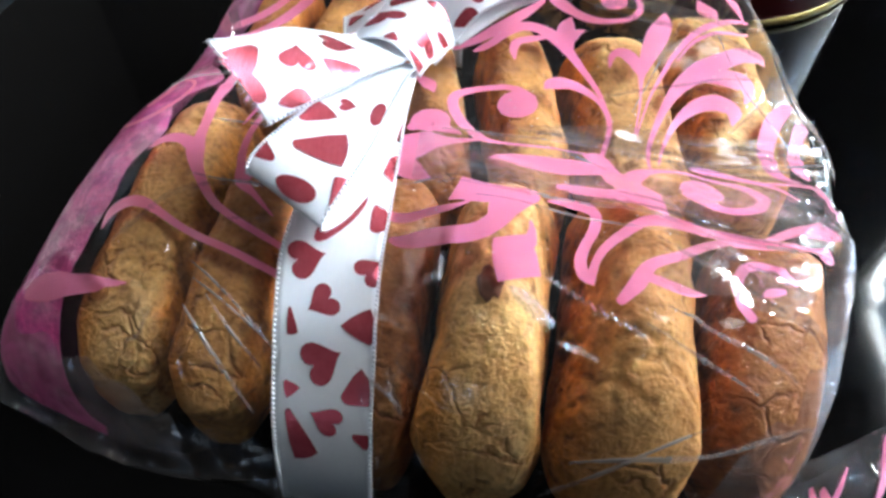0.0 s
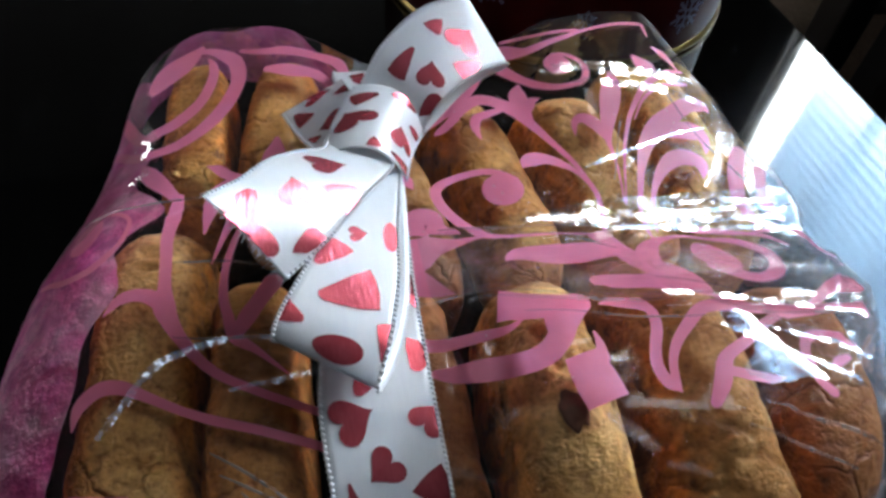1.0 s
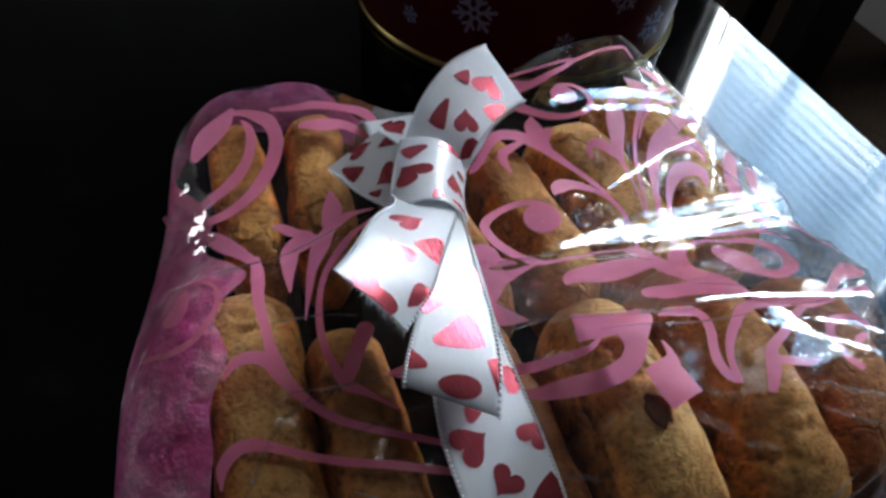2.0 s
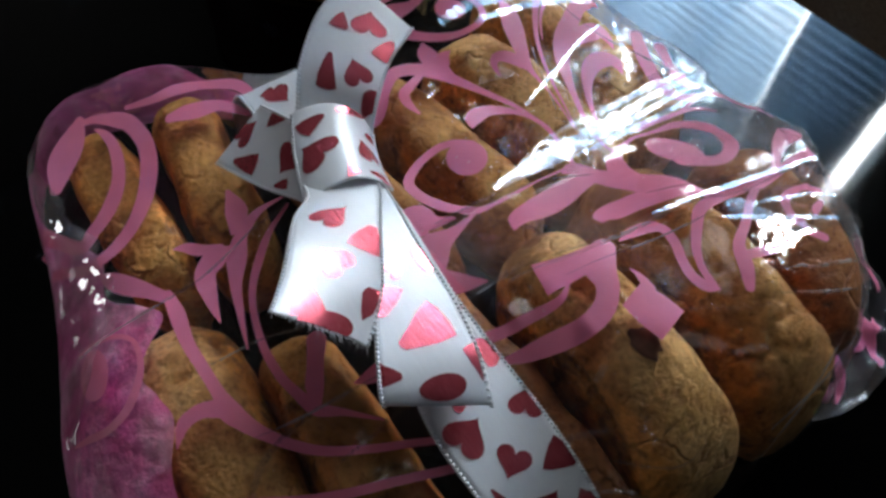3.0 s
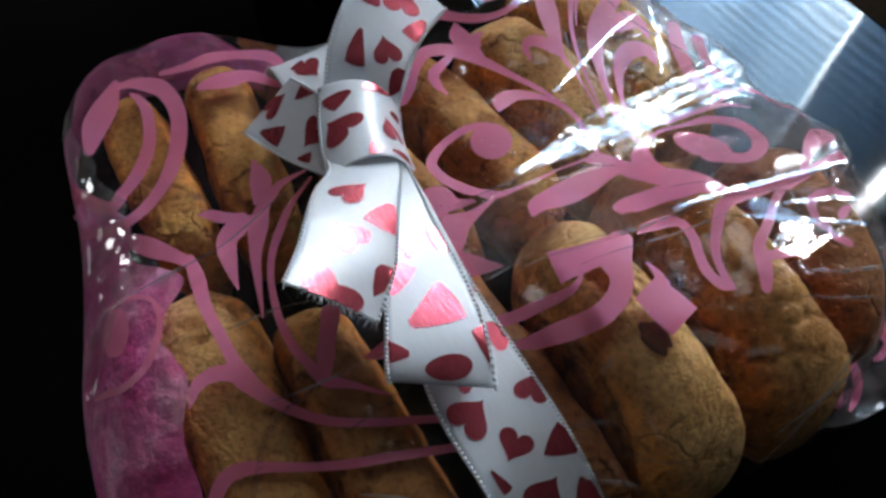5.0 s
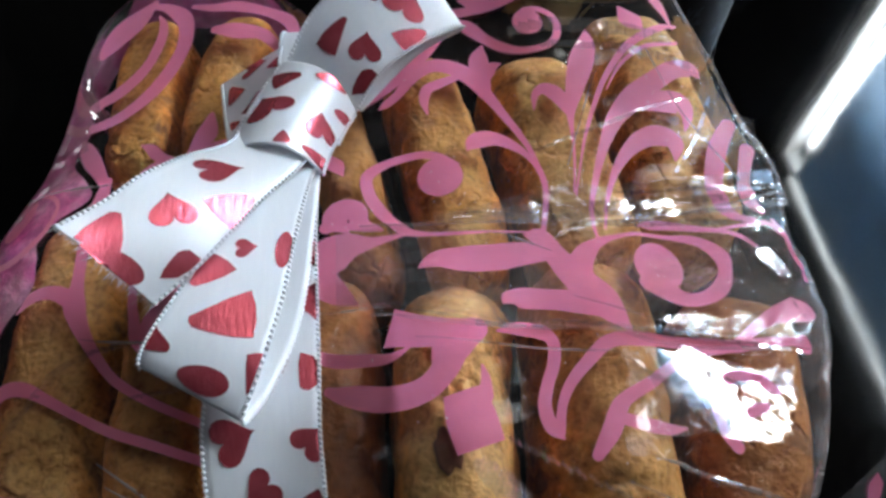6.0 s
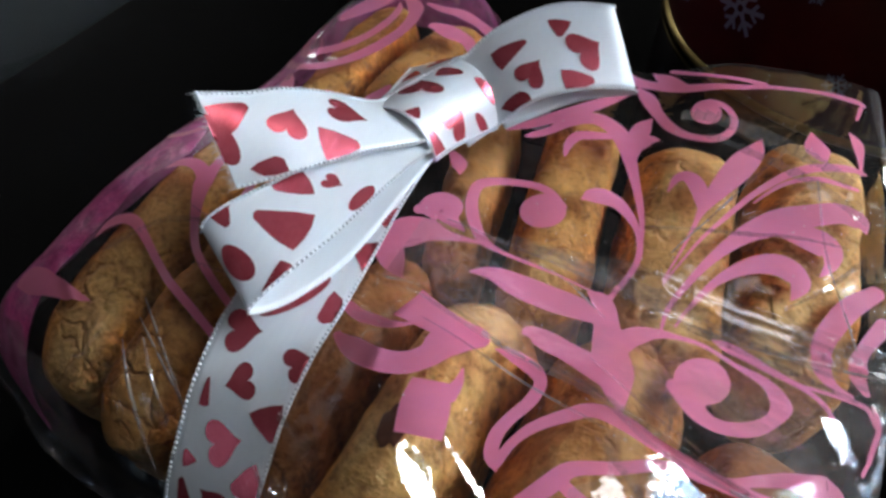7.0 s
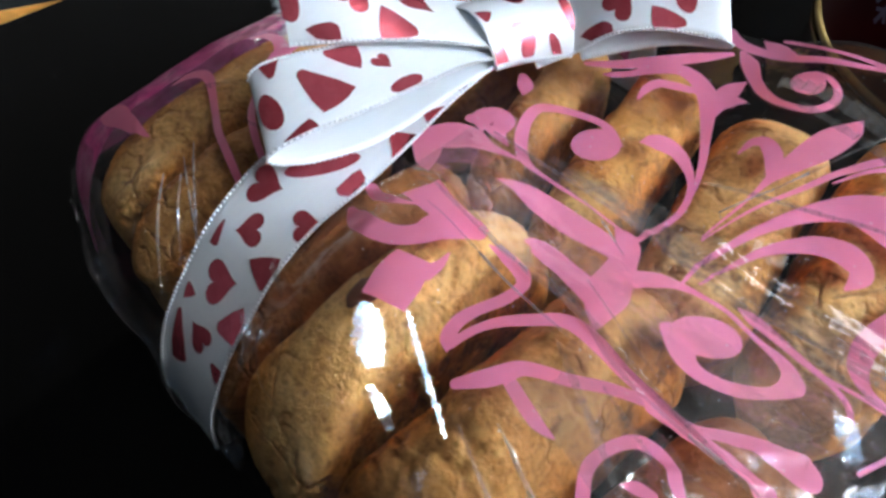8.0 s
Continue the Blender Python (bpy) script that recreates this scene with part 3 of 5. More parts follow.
def glint_strip(wide, first, last, *knots, lift=1.4, uneven=0.05, stuff=FACET, taper=0.6):
    """A run of small flat plates added as glints where the film is sharply creased; their slope, set to mirror a
    window, goes from first to last.
    """
    line, verts, faces = spline(knots, 6), [], []
    count = len(line)
    for i, (x, y) in enumerate(line):
        a, b = line[max(i - 1, 0)], line[min(i + 1, count - 1)]
        k = i / (count - 1)
        n = Vector(first).lerp(Vector(last), k)
        n += uneven * Vector((noise.noise(Vector((x, y, 1.5))), noise.noise(Vector((x, y, 7.5))), 0))
        n.normalize()
        d = Vector((b[0] - a[0], b[1] - a[1], film_z(*b) - film_z(*a)))
        half = 0.5 * d.length * 0.56 + 0.1
        u = (d - n * d.dot(n)).normalized()
        v = n.cross(u)
        w = 0.5 * wide * (1 - taper + taper * math.sin(math.pi * (0.08 + 0.84 * k))) * (1 + 0.45 * noise.noise(Vector((x * 0.4, y * 0.4, 3))))
        p = Vector((x, y, on_film(x, y, lift)))
        base = len(verts)
        for su, sv in ((-1, -1), (-1, 0), (-1, 1), (1, 1), (1, 0), (1, -1)):
            q = p + u * half * su + v * w * sv * (1 + 0.3 * noise.noise(Vector((x + su, y + sv, 5))))
            verts.append((q.x, q.y, max(q.z, 0.6)))
        faces += [(base, base + 1, base + 4, base + 5), (base + 1, base + 2, base + 3, base + 4)]
    mesh_part("film_crease_glint", verts, faces, stuff, bag, smooth_faces=False).visible_shadow = False


# plates added as streaks of shine along the main crease, then on the slack film by the darkest biscuit and at the rear
glint_strip(2.6, (0.22, -0.05, 0.97), (0.04, 0.03, 1.0), (0, -15), (17, -14.6), (39, -13.5), (61, -12.6), (85, -12.2), uneven=0.12)
glint_strip(2.2, (0.2, -0.03, 0.98), (0.04, 0.05, 1.0), (10, -15.6), (28, -17.2), (52, -16), (82, -16), lift=1.7, uneven=0.14)
glint_strip(2.0, (0.17, -0.02, 0.98), (0.05, 0.03, 1.0), (29, -19.6), (54, -19), (80, -20), uneven=0.16)
glint_strip(1.8, (0.12, -0.03, 0.99), (0.05, 0.0, 1.0), (45, -9.5), (64, -9), (84, -9.5), uneven=0.16)
glint_strip(1.4, (0.12, 0.1, 0.98), (0.01, 0.19, 0.98), (18, -52), (34, -56.5), (49, -59.5), (66, -63.5), lift=2.2, uneven=0.1)
glint_strip(1.6, (0.12, 0.07, 0.99), (0.05, 0.16, 0.98), (30, -63), (42, -70.6), (54, -79), lift=1.8, uneven=0.12)
glint_strip(1.0, (0.1, 0.08, 0.99), (0.05, 0.16, 0.98), (40, -64), (50, -68), (60, -74), lift=1.6, uneven=0.2)
glint_strip(5.5, (0.19, -0.16, 0.97), (0.1, -0.12, 0.98), (24, 45), (40, 44), (56, 42), (70, 38), lift=1.6, uneven=0.08)
glint_strip(3.5, (0.17, -0.15, 0.97), (0.08, -0.11, 0.98), (32, 37), (48, 36), (64, 33), (76, 29), lift=1.4, uneven=0.14)
glint_strip(1.3, (0.19, -0.09, 0.98), (0.1, -0.07, 0.99), (26, 4), (40, 9), (57, 16), (72, 20), uneven=0.08)
glint_strip(1.2, (0.16, -0.1, 0.98), (0.1, -0.07, 0.99), (62, -4), (70, 6), (78, 20), uneven=0.16)
# single glints along the front
glint_strip(6.0, (0.66, 0.07, 0.75), (0.63, 0.09, 0.77), (-1.6, -78.4), (2.7, -81.9), (7.4, -85.3), lift=1.8, uneven=0.02, taper=0.75)
glint_strip(2.6, (0.62, 0.11, 0.78), (0.59, 0.12, 0.8), (8.6, -88), (12.7, -89.3), (16.5, -91.1), lift=1.3, uneven=0.3)
glint_strip(1.1, (0.65, 0.04, 0.76), (0.57, 0.09, 0.82), (5.1, -74.4), (13.2, -79.6), (25.5, -87), lift=0.9, uneven=0.03)
facet(48, -71, 32, 17, -8, (0.33, 0.13, 0.935), 1.5, 0.4)
facet(75, -33, 14, 4.5, -52, (0.31, -0.04, 0.95), 1.6, 0.3)
facet(-19, -74, 3.4, 1.6, 20, (0.52, 0.1, 0.85), 0.8, 0.3)
facet(-25, -95, 1.6, 7, 30, (0.5, -0.02, 0.87), 0.6, 0.2)
facet(-26, -91, 3, 3, 20, (0.68, 0.12, 0.72), 0.6, 0.4)
# plates that glint along the curved crease across the two palest biscuits, and fine ones below it
glint_strip(1.7, (-0.06, -0.73, 0.68), (-0.15, -0.76, 0.63), (-102, -60.7), (-96.2, -53.7), (-91, -46.5), (-85, -43), (-76, -41.4), (-65.5, -42.1), lift=0.9, uneven=0.06)
glint_strip(1.2, (-0.14, -0.74, 0.66), (-0.2, -0.74, 0.65), (-74, -54.4), (-66, -53.6), (-55.4, -51.6), lift=0.9, uneven=0.08)
glint_strip(0.7, (-0.31, -0.64, 0.7), (-0.37, -0.61, 0.7), (-25.5, -88.2), (-19.1, -94.7), (-13.5, -98.1), (-7.8, -98.7), lift=0.8, uneven=0.1)
glint_strip(0.9, (-0.17, -0.7, 0.7), (-0.2, -0.67, 0.71), (-63.3, -78.3), (-59.5, -81), (-56, -84.1), lift=0.8, uneven=0.1)
glint_strip(1.1, (-0.09, -0.7, 0.71), (-0.07, -0.69, 0.72), (-86, -77.9), (-88.5, -83.3), (-91.7, -84.3), lift=0.8, uneven=0.1)
glint_strip(1.0, (-0.12, -0.67, 0.73), (-0.13, -0.66, 0.74), (-77, -89), (-76.4, -90.5), (-75.9, -92), lift=0.8, uneven=0.1)


def film_line(wide, *knots):
    """A sharp crease pressed into the film, its white line of shine painted in as milky haze."""
    line, verts, faces = spline(knots, 14), [], []
    for i, (x, y) in enumerate(line):
        a, b = line[max(i - 1, 0)], line[min(i + 1, len(line) - 1)]
        d = np.array([b[0] - a[0], b[1] - a[1]])
        d = d / (np.linalg.norm(d) + 1e-9)
        k = i / (len(line) - 1)
        w = wide * (0.25 + 0.75 * math.sin(math.pi * k)) * (1 + 0.5 * noise.noise(Vector((x * 0.2, y * 0.2, 4))))
        for s, up in ((-1, 0.0), (0, 0.45), (1, 0.0)):
            px, py = x - d[1] * s * w, y + d[0] * s * w
            verts.append((px, py, on_film(px, py, 0.9 + up)))
    for i in range(len(line) - 1):
        faces += [(i * 3, i * 3 + 1, i * 3 + 4, i * 3 + 3), (i * 3 + 1, i * 3 + 2, i * 3 + 5, i * 3 + 4)]
    mesh_part("film_crease_glint", verts, faces, CREASE, bag, smooth_faces=False).visible_shadow = False


film_line(0.45, (30.8, -80.4), (42.8, -85.7), (58.0, -90.0))
film_line(0.35, (25.8, -84.5), (36.7, -89.5), (49.3, -93.7))
film_line(0.5, (-77.6, -77.8), (-67.9, -88.3), (-58.4, -96.9))
film_line(0.35, (-76.1, -72.0), (-63.2, -79.7), (-50.2, -87.8))
film_line(0.4, (13.6, -104.9), (42.2, -102.6), (70.1, -91.3))
film_line(0.4, (-34.5, -88.5), (-27.6, -93.3), (-23.4, -96.8))
film_line(0.4, (-115.6, 10.6), (-85.6, 6.0), (-51.5, 13.4))
film_line(0.35, (-86.8, -38.7), (-72.1, -41.4), (-55.8, -42.2))
film_line(0.3, (-87.5, -17.6), (-76.0, -18.3), (-65.0, -21.7))
film_line(0.3, (8.1, -108.7), (23.5, -105.3), (42.4, -98.6))
film_line(0.4, (-1.0, -19.0), (12.6, -21.0), (23.6, -27.2))
film_line(0.4, (24.0, -44.5), (36.2, -52.3), (48.3, -56.4))
film_line(0.4, (-78.1, -67.3), (-65.1, -76.9), (-53.8, -86.4))
film_line(0.5, (-20.6, -43.5), (-3.3, -49.3), (11.1, -52.4))
film_line(0.4, (-72.0, -75.9), (-65.0, -82.9), (-57.1, -89.1))
film_line(0.3, (-10.6, -52.2), (15.4, -57.6), (36.1, -61.2))
film_line(0.3, (32.6, -2.0), (43.0, 22.2), (52.3, 41.2))
film_line(0.35, (61.8, 35.3), (70.0, 12.7), (79.4, -6.8))
film_line(0.55, (-33, -38), (-17, -43), (5, -50.5), (28, -55), (41, -59.5), (67, -62), (86, -60))
film_line(0.45, (-22, -16), (15, -18), (50, -17.5), (92, -10))


def sparkle_specks():
    """Tiny pale specks on the film, added to stand in for its sparkle."""
    rng, verts, faces = random.Random(12), [], []
    for k in range(300):
        x, y = rng.uniform(-30, 88), rng.uniform(-90, 75) if k % 3 else rng.gauss(-14, 9)
        z = film_z(x, y)
        if z < 25:
            continue
        r, s = rng.uniform(0.07, 0.22), len(verts)
        verts += [(x + a * r, y + b * r, z + 0.9 + c * r) for a, b, c in ((1, 0, 0), (-1, 0.3, 0), (0, 1, 0.2), (0.2, -1, 0), (0, 0, 1), (0, 0, -1))]
        faces += [(s + a, s + b, s + c) for a, b, c in ((0, 2, 4), (2, 1, 4), (1, 3, 4), (3, 0, 4), (2, 0, 5), (1, 2, 5), (3, 1, 5), (0, 3, 5))]
    ob = mesh_part("sparkle_specks", verts, faces, EDGE)
    tagged(ob, "tiny pale specks added as sparkle on the film", "crumbs", kind="stuff")


def flap_point(u, w, lift=0.0):
    """The crumpled end of the film lying on the table at the front corner."""
    x = 40 + 66 * u - 6 * w
    y = -97 + 24 * u * u - (8 + 40 * (1 - u) * u + 14 * u) * w
    z = 1 + 15 * (1 - w) ** 2 * (0.4 + 0.6 * u) + 5.0 * (0.5 + noise.noise(Vector((x * 0.11, y * 0.11, 5)))) * (0.3 + w) + 1.2 * abs(noise.noise(Vector((x * 0.3, y * 0.3, 8))))
    return x, y, max(z, 0.6) + lift


def loose_flap():
    verts, faces, nx, ny = [], [], 70, 46
    for i in range(nx + 1):
        for j in range(ny + 1):
            verts.append(flap_point(i / nx, j / ny))
    for i in range(nx):
        for j in range(ny):
            a = i * (ny + 1) + j
            faces.append((a, a + 1, a + ny + 2, a + ny + 1))
    ob = mesh_part("loose_flap", verts, faces, EDGE_FILM, bag, "crumpled clear film end on the table")
    ob.visible_shadow = False


def flap_swirl(*knots):
    """A printed stroke on the loose end: u, w and width in mm."""
    line, verts, faces = spline(knots, 8), [], []
    for i, (u, w, wide) in enumerate(line):
        a, c = line[max(i - 1, 0)], line[min(i + 1, len(line) - 1)]
        d = np.array([(c[0] - a[0]) * 66, -(c[1] - a[1]) * 24])
        d = d / (np.linalg.norm(d) + 1e-9)
        for s in (-1, 0, 1):
            verts.append(flap_point(u - d[1] * s * wide / 132, w - d[0] * s * wide / 48, 0.5))
    for i in range(len(line) - 1):
        faces += [(i * 3, i * 3 + 1, i * 3 + 4, i * 3 + 3), (i * 3 + 1, i * 3 + 2, i * 3 + 5, i * 3 + 4)]
    mesh_part("printed_swirl", verts, faces, PINK, bag)


flap_swirl((0.62, 0.3, 1), (0.66, 0.55, 4), (0.62, 0.8, 5), (0.56, 0.9, 1))
flap_swirl((0.58, 0.25, 0.8), (0.62, 0.5, 2.5), (0.7, 0.7, 3), (0.78, 0.75, 1))
flap_swirl((0.72, 0.2, 0.8), (0.68, 0.45, 2.2), (0.6, 0.62, 2.5), (0.5, 0.55, 0.8))
flap_swirl((0.32, 0.15, 1), (0.38, 0.4, 4), (0.34, 0.7, 3), (0.26, 0.85, 1))
flap_swirl((0.2, 0.2, 1), (0.24, 0.5, 5), (0.2, 0.75, 2))
flap_swirl((0.88, 0.1, 2), (0.92, 0.4, 5), (0.86, 0.7, 2))
loose_flap()


def swirl(*knots, lift=0.7, square=False):
    """One printed stroke on the film: knots are x, y and width."""
    line = spline(knots, 9)
    verts, faces = [], []
    for i, (x, y, w) in enumerate(line):
        a, b = line[max(i - 1, 0)], line[min(i + 1, len(line) - 1)]
        d = np.array([b[0] - a[0], b[1] - a[1]])
        d = d / (np.linalg.norm(d) + 1e-9)
        w = max(w, 0.3)
        for s in (-1, -0.5, 0, 0.5, 1):
            px, py = x - d[1] * s * w / 2, y + d[0] * s * w / 2
            verts.append((px, py, on_film(px, py, lift)))
        # round caps at both ends
    n = len(line)
    for i in range(n - 1):
        for j in range(4):
            a = i * 5 + j
            faces.append((a, a + 1, a + 6, a + 5))
    for end, sign in () if square else ((0, -1), (n - 1, 1)):
        x, y, w = line[end]
        other = line[1] if end == 0 else line[n - 2]
        d = np.array([x - other[0], y - other[1]])
        d = d / (np.linalg.norm(d) + 1e-9)
        start = len(verts)
        w = max(w, 0.3) / 2
        verts.append((x, y, on_film(x, y, lift)))
        for k in range(9):
            ang = -math.pi / 2 + math.pi * k / 8
            q = d * math.cos(ang) * w + np.array([-d[1], d[0]]) * math.sin(ang) * w
            verts.append((x + q[0], y + q[1], on_film(x + q[0], y + q[1], lift)))
        faces += [(start, start + 1 + k, start + 2 + k) for k in range(8)]
    return mesh_part("printed_swirl", verts, faces, PINK, bag)


swirl((9.9, -20.1, 0.6), (2.2, -20, 1.1), (-5.1, -19.5, 1.5), (-10.4, -18.5, 2.5), (-13.5, -15.8, 3.2), (-17.1, -10.8, 3.5), (-19.5, -5.4, 3.3), (-19.5, 0.2, 3.2), (-13.7, 4.3, 2.7), (-6.4, 5.9, 2.5), (-1.5, 4.9, 2.4), (2.6, 2.4, 1.6), (4.3, 1.5, 0.7))
swirl((9.9, -20.1, 0.6), (17.6, -20.8, 0.7), (22.5, -21.4, 0.9))
swirl((-30.3, -14.8, 3.8), (-27.9, -13.1, 9.5), (-24.4, -12.2, 10.4), (-21.1, -15.3, 4.3), (-16.6, -17.4, 0.6))
swirl((-33.1, -26.8, 9.2), (-29.3, -23.2, 10.9), (-24.8, -21.2, 8.2), (-19.1, -20.8, 3.4), (-10.7, -19, 0.8))
swirl((-32.3, -29.3, 8.1), (-27.9, -34.2, 5.7), (-22.9, -39.1, 0.5))
swirl((-31.1, 7.5, 2.5), (-27.7, 4.3, 4.4), (-26, 0.9, 0.6))
swirl((7.1, 6, 0.5), (9.1, 8.3, 4.7), (11.9, 9.7, 5.6), (15.8, 9.3, 4.5), (20, 6.4, 2.9), (22.8, 3.1, 1.8), (25, -1.3, 1.7), (25.9, -6.7, 1.6), (25.4, -11.4, 1.5), (24.2, -16.2, 1.4), (23, -20.6, 1.4))
swirl((25.9, -3.9, 0.7), (24, 4.3, 1.4), (21.3, 11.9, 2.1), (17.9, 19.3, 2.7), (14.3, 26.8, 4), (11, 33.1, 5.8), (6, 37.3, 5.6), (0, 38, 4.9), (-5.7, 33.8, 3.9), (-9.7, 28.8, 3.2), (-13.4, 25.4, 2.7), (-15.4, 23.8, 0.8))
swirl((6.9, 33.1, 2.4), (1.7, 30.7, 3.4), (-1.6, 28.8, 3.5), (-2.8, 24.7, 2.7), (-2.3, 19.8, 0.8))
swirl((14.4, 26.1, 3.8), (14.1, 35.1, 5.8), (14.4, 40.6, 5.1), (15.7, 44, 1.4))
swirl((13.1, 30.5, 5.1), (17, 34.7, 4.7), (20.2, 35.3, 0.5))
swirl((-21.4, 24.1, 1.7), (-10.8, 34.1, 4.9), (-1.3, 43.7, 4.6), (6.7, 54.6, 1.9))
swirl((1.9, 65.3, 1.4), (5.8, 61.1, 4.4), (14.2, 60.5, 4), (23.9, 59.2, 3.9), (34.6, 61.8, 2.6), (44.2, 67.1, 1.8), (55.6, 70.9, 1.8), (67.4, 73.7, 2.3), (70.6, 73.3, 1.6))
swirl((16.3, 68.4, 2), (29.4, 65.4, 1.6), (42.5, 67.6, 2.3))
swirl((11.2, 66.4, 0.9), (15.3, 64.1, 4.9), (21.5, 59.8, 2.7))
swirl((70, 71.9, 1.4), (69.3, 65.8, 0.9))
swirl((68, 58.6, 1), (70.4, 55.7, 3.6), (71.9, 49.1, 1.7), (72.4, 43.5, 0.6))
swirl((8.8, 57.5, 2), (12.4, 53.9, 4.7), (17.3, 46.4, 3.3), (22, 40.5, 3), (27, 37.1, 2.4), (32.9, 36.8, 2.2), (36.3, 39.6, 2.3), (37.7, 44.9, 2.2), (36.3, 49.4, 2.2), (33, 52.3, 2.1), (29.2, 53.6, 1.1))
swirl((33.2, -9.4, 0.5), (35.1, 1.2, 0.7), (36.1, 9.5, 1.1), (36.8, 15.6, 2.3), (39.2, 23.3, 5.2), (42.3, 31.2, 7.1), (44.9, 37.6, 5.1), (45.6, 42.8, 0.6))
swirl((36.4, 15.9, 2.2), (34.3, 21.1, 4.4), (30.8, 23.8, 3.5), (28.1, 22.6, 2.3), (27.1, 18, 0.5))
swirl((33.5, -10.3, 0.5), (35.2, -4.7, 0.5), (39.3, 7.6, 0.9), (45, 20.3, 1.5), (48.5, 26.5, 1.7), (54.8, 34.5, 2.3), (61.8, 40.1, 2.7), (69.5, 44.3, 2.4), (73.5, 44.7, 1.2))
swirl((48.4, 23.1, 0.5), (53.9, 30.7, 1.1), (62.2, 36.2, 1.5), (72.1, 37.9, 1.2))
swirl((62.9, 42.7, 0.9), (60.3, 46.6, 7.3), (57.9, 52.2, 1.2))
swirl((36.2, -23.2, 0.8), (36.4, -16.2, 1.2), (38.5, -8.7, 1.6), (42.8, 2.2, 2.6), (49, 13.5, 4.9), (55.5, 20.1, 7.1), (62.2, 24.9, 6), (69.2, 29, 5.4), (74.6, 29.3, 4.6), (76.6, 27.2, 1))
swirl((52.9, 17.8, 2.8), (58.6, 18.8, 5.7), (64.5, 18.9, 7.2), (69.1, 18.2, 7), (70.1, 14.2, 3.5), (68.1, 9.2, 0.5))
swirl((39, -20.6, 0.5), (41.1, -13, 1), (44.9, -4.3, 2), (50, 2.5, 3.8), (55.4, 6.6, 6), (60.3, 7.4, 7), (63.7, 4.6, 5.5), (62.8, -0.5, 0.8))
swirl((18.1, -21.6, 0.9), (21.5, -23, 6.2), (24.4, -28.9, 6.2), (26.6, -36.9, 7.5), (28.9, -45.3, 8.6), (30.9, -52.1, 4.9), (32.7, -56.5, 0.6))
swirl((-8.5, -31.8, 0.7), (-3.7, -28.7, 6.5), (3.1, -28.7, 9.1), (9.8, -28.3, 8.8), (16.3, -27.5, 7.7), (22.9, -27.8, 5.5))
swirl((9, -44.7, 0.5), (10.8, -43.3, 5.6), (14.3, -43.3, 7.4), (19.2, -44.5, 7), (24.1, -46.2, 7.3), (28.8, -48.4, 6.8))
swirl((27.3, -43.1, 4.7), (28.7, -34.3, 5.7), (31.7, -28.6, 5.4), (35.5, -25.4, 3.4), (40.4, -23.4, 1.8), (46.8, -22.2, 1.4), (54.8, -23.8, 2), (61.2, -25.5, 4.1), (64, -30.5, 5.1), (61.8, -38.3, 3.1), (56.7, -45.3, 3.8), (51.1, -48.1, 4), (46.5, -47.2, 5.4), (43.4, -42.7, 7.8))
swirl((48.1, -19.2, 0.6), (51.2, -19.2, 3.1), (55.8, -19.5, 3.1), (62.4, -20.9, 2.2), (70.3, -22.5, 1.7), (74.1, -24.8, 1.8), (75.7, -28.6, 1.2))
swirl((62.5, -21.9, 0.6), (70.2, -21.3, 1), (78.1, -20, 1.4), (83.3, -20.3, 1.5), (85.1, -24.5, 1))
swirl((81.9, 11.8, 4.2), (75.7, 2.8, 5.4), (72, -7.4, 5.1), (72.5, -13.8, 4.6), (75.5, -17.7, 2.9), (79.5, -18.7, 1.8))
swirl((84.6, 2.9, 4.3), (81, -5.4, 3.3), (80.3, -11.4, 4.3), (82.8, -16, 1.9))
swirl((84.6, -19.1, 0.9), (85.5, -25.6, 1.2), (78.8, -43.4, 0.8))
swirl((-15.8, -49, 9.4), (-8.8, -51, 7.8), (-2.5, -52, 6.4), (3.7, -51.2, 3.4), square=True)
swirl((1.5, -51.8, 5.7), (-3.4, -55.6, 7.6), (-5.5, -60.3, 5.4), (-9.9, -63.8, 5.2), (-16.8, -64.5, 5.1), (-24.8, -60.5, 4.2), (-30.3, -57.3, 2))
swirl((-11.8, -54.3, 0.6), (-16.6, -56.2, 2.2), (-24, -53.1, 2.9), (-31.9, -49.3, 3))
swirl((-2.5, -64.9, 7.4), (-1.3, -69.9, 9.7), (0, -75.8, 9.3), square=True)
swirl((2.1, -60, 0.5), (2.5, -62.8, 1.9), (2, -66.2, 3.1))
swirl((6.2, -52.5, 0.6), (10.4, -52.4, 3.2), (14.7, -53.7, 3.2), (16.9, -56, 2.6), (16.4, -60.5, 2.6), (14.3, -65.1, 2.5), (13.1, -69.2, 2.7), (13.7, -73.4, 2.6), (15.6, -75.6, 0.6))
swirl((15.1, -74.4, 2), (16.5, -69.2, 1.9), (19.1, -64.9, 2.3), (23.4, -60.9, 2.7), (28, -57.7, 3), (34.4, -57.9, 2.8), (40.9, -59.1, 2.3), (47.2, -59.7, 2.1), (52.4, -60.7, 2.5), (58.3, -60.5, 2.2), (64.3, -60.5, 2.5), (68.3, -61.3, 3.5))
swirl((21.1, -79.4, 2.2), (24.5, -75.2, 3.6), (26.7, -71.4, 3.3), (28.8, -69.4, 2.7), (34.8, -66.5, 2.4), (40.4, -63.1, 2.2), (46.3, -60.6, 2))
swirl((47.4, -61.3, 1.6), (53.3, -60.5, 2.1), (59.1, -56.9, 2.3), (65.5, -53.9, 4.3), (71.2, -52.7, 6.5))
swirl((47.4, -80.5, 2.3), (45.5, -76.3, 2.2), (46.3, -71.3, 2.2), (49.1, -67.4, 2.4), (53.6, -67.1, 2.2), (56.9, -69.4, 2.2), (58.4, -70.5, 1.7))
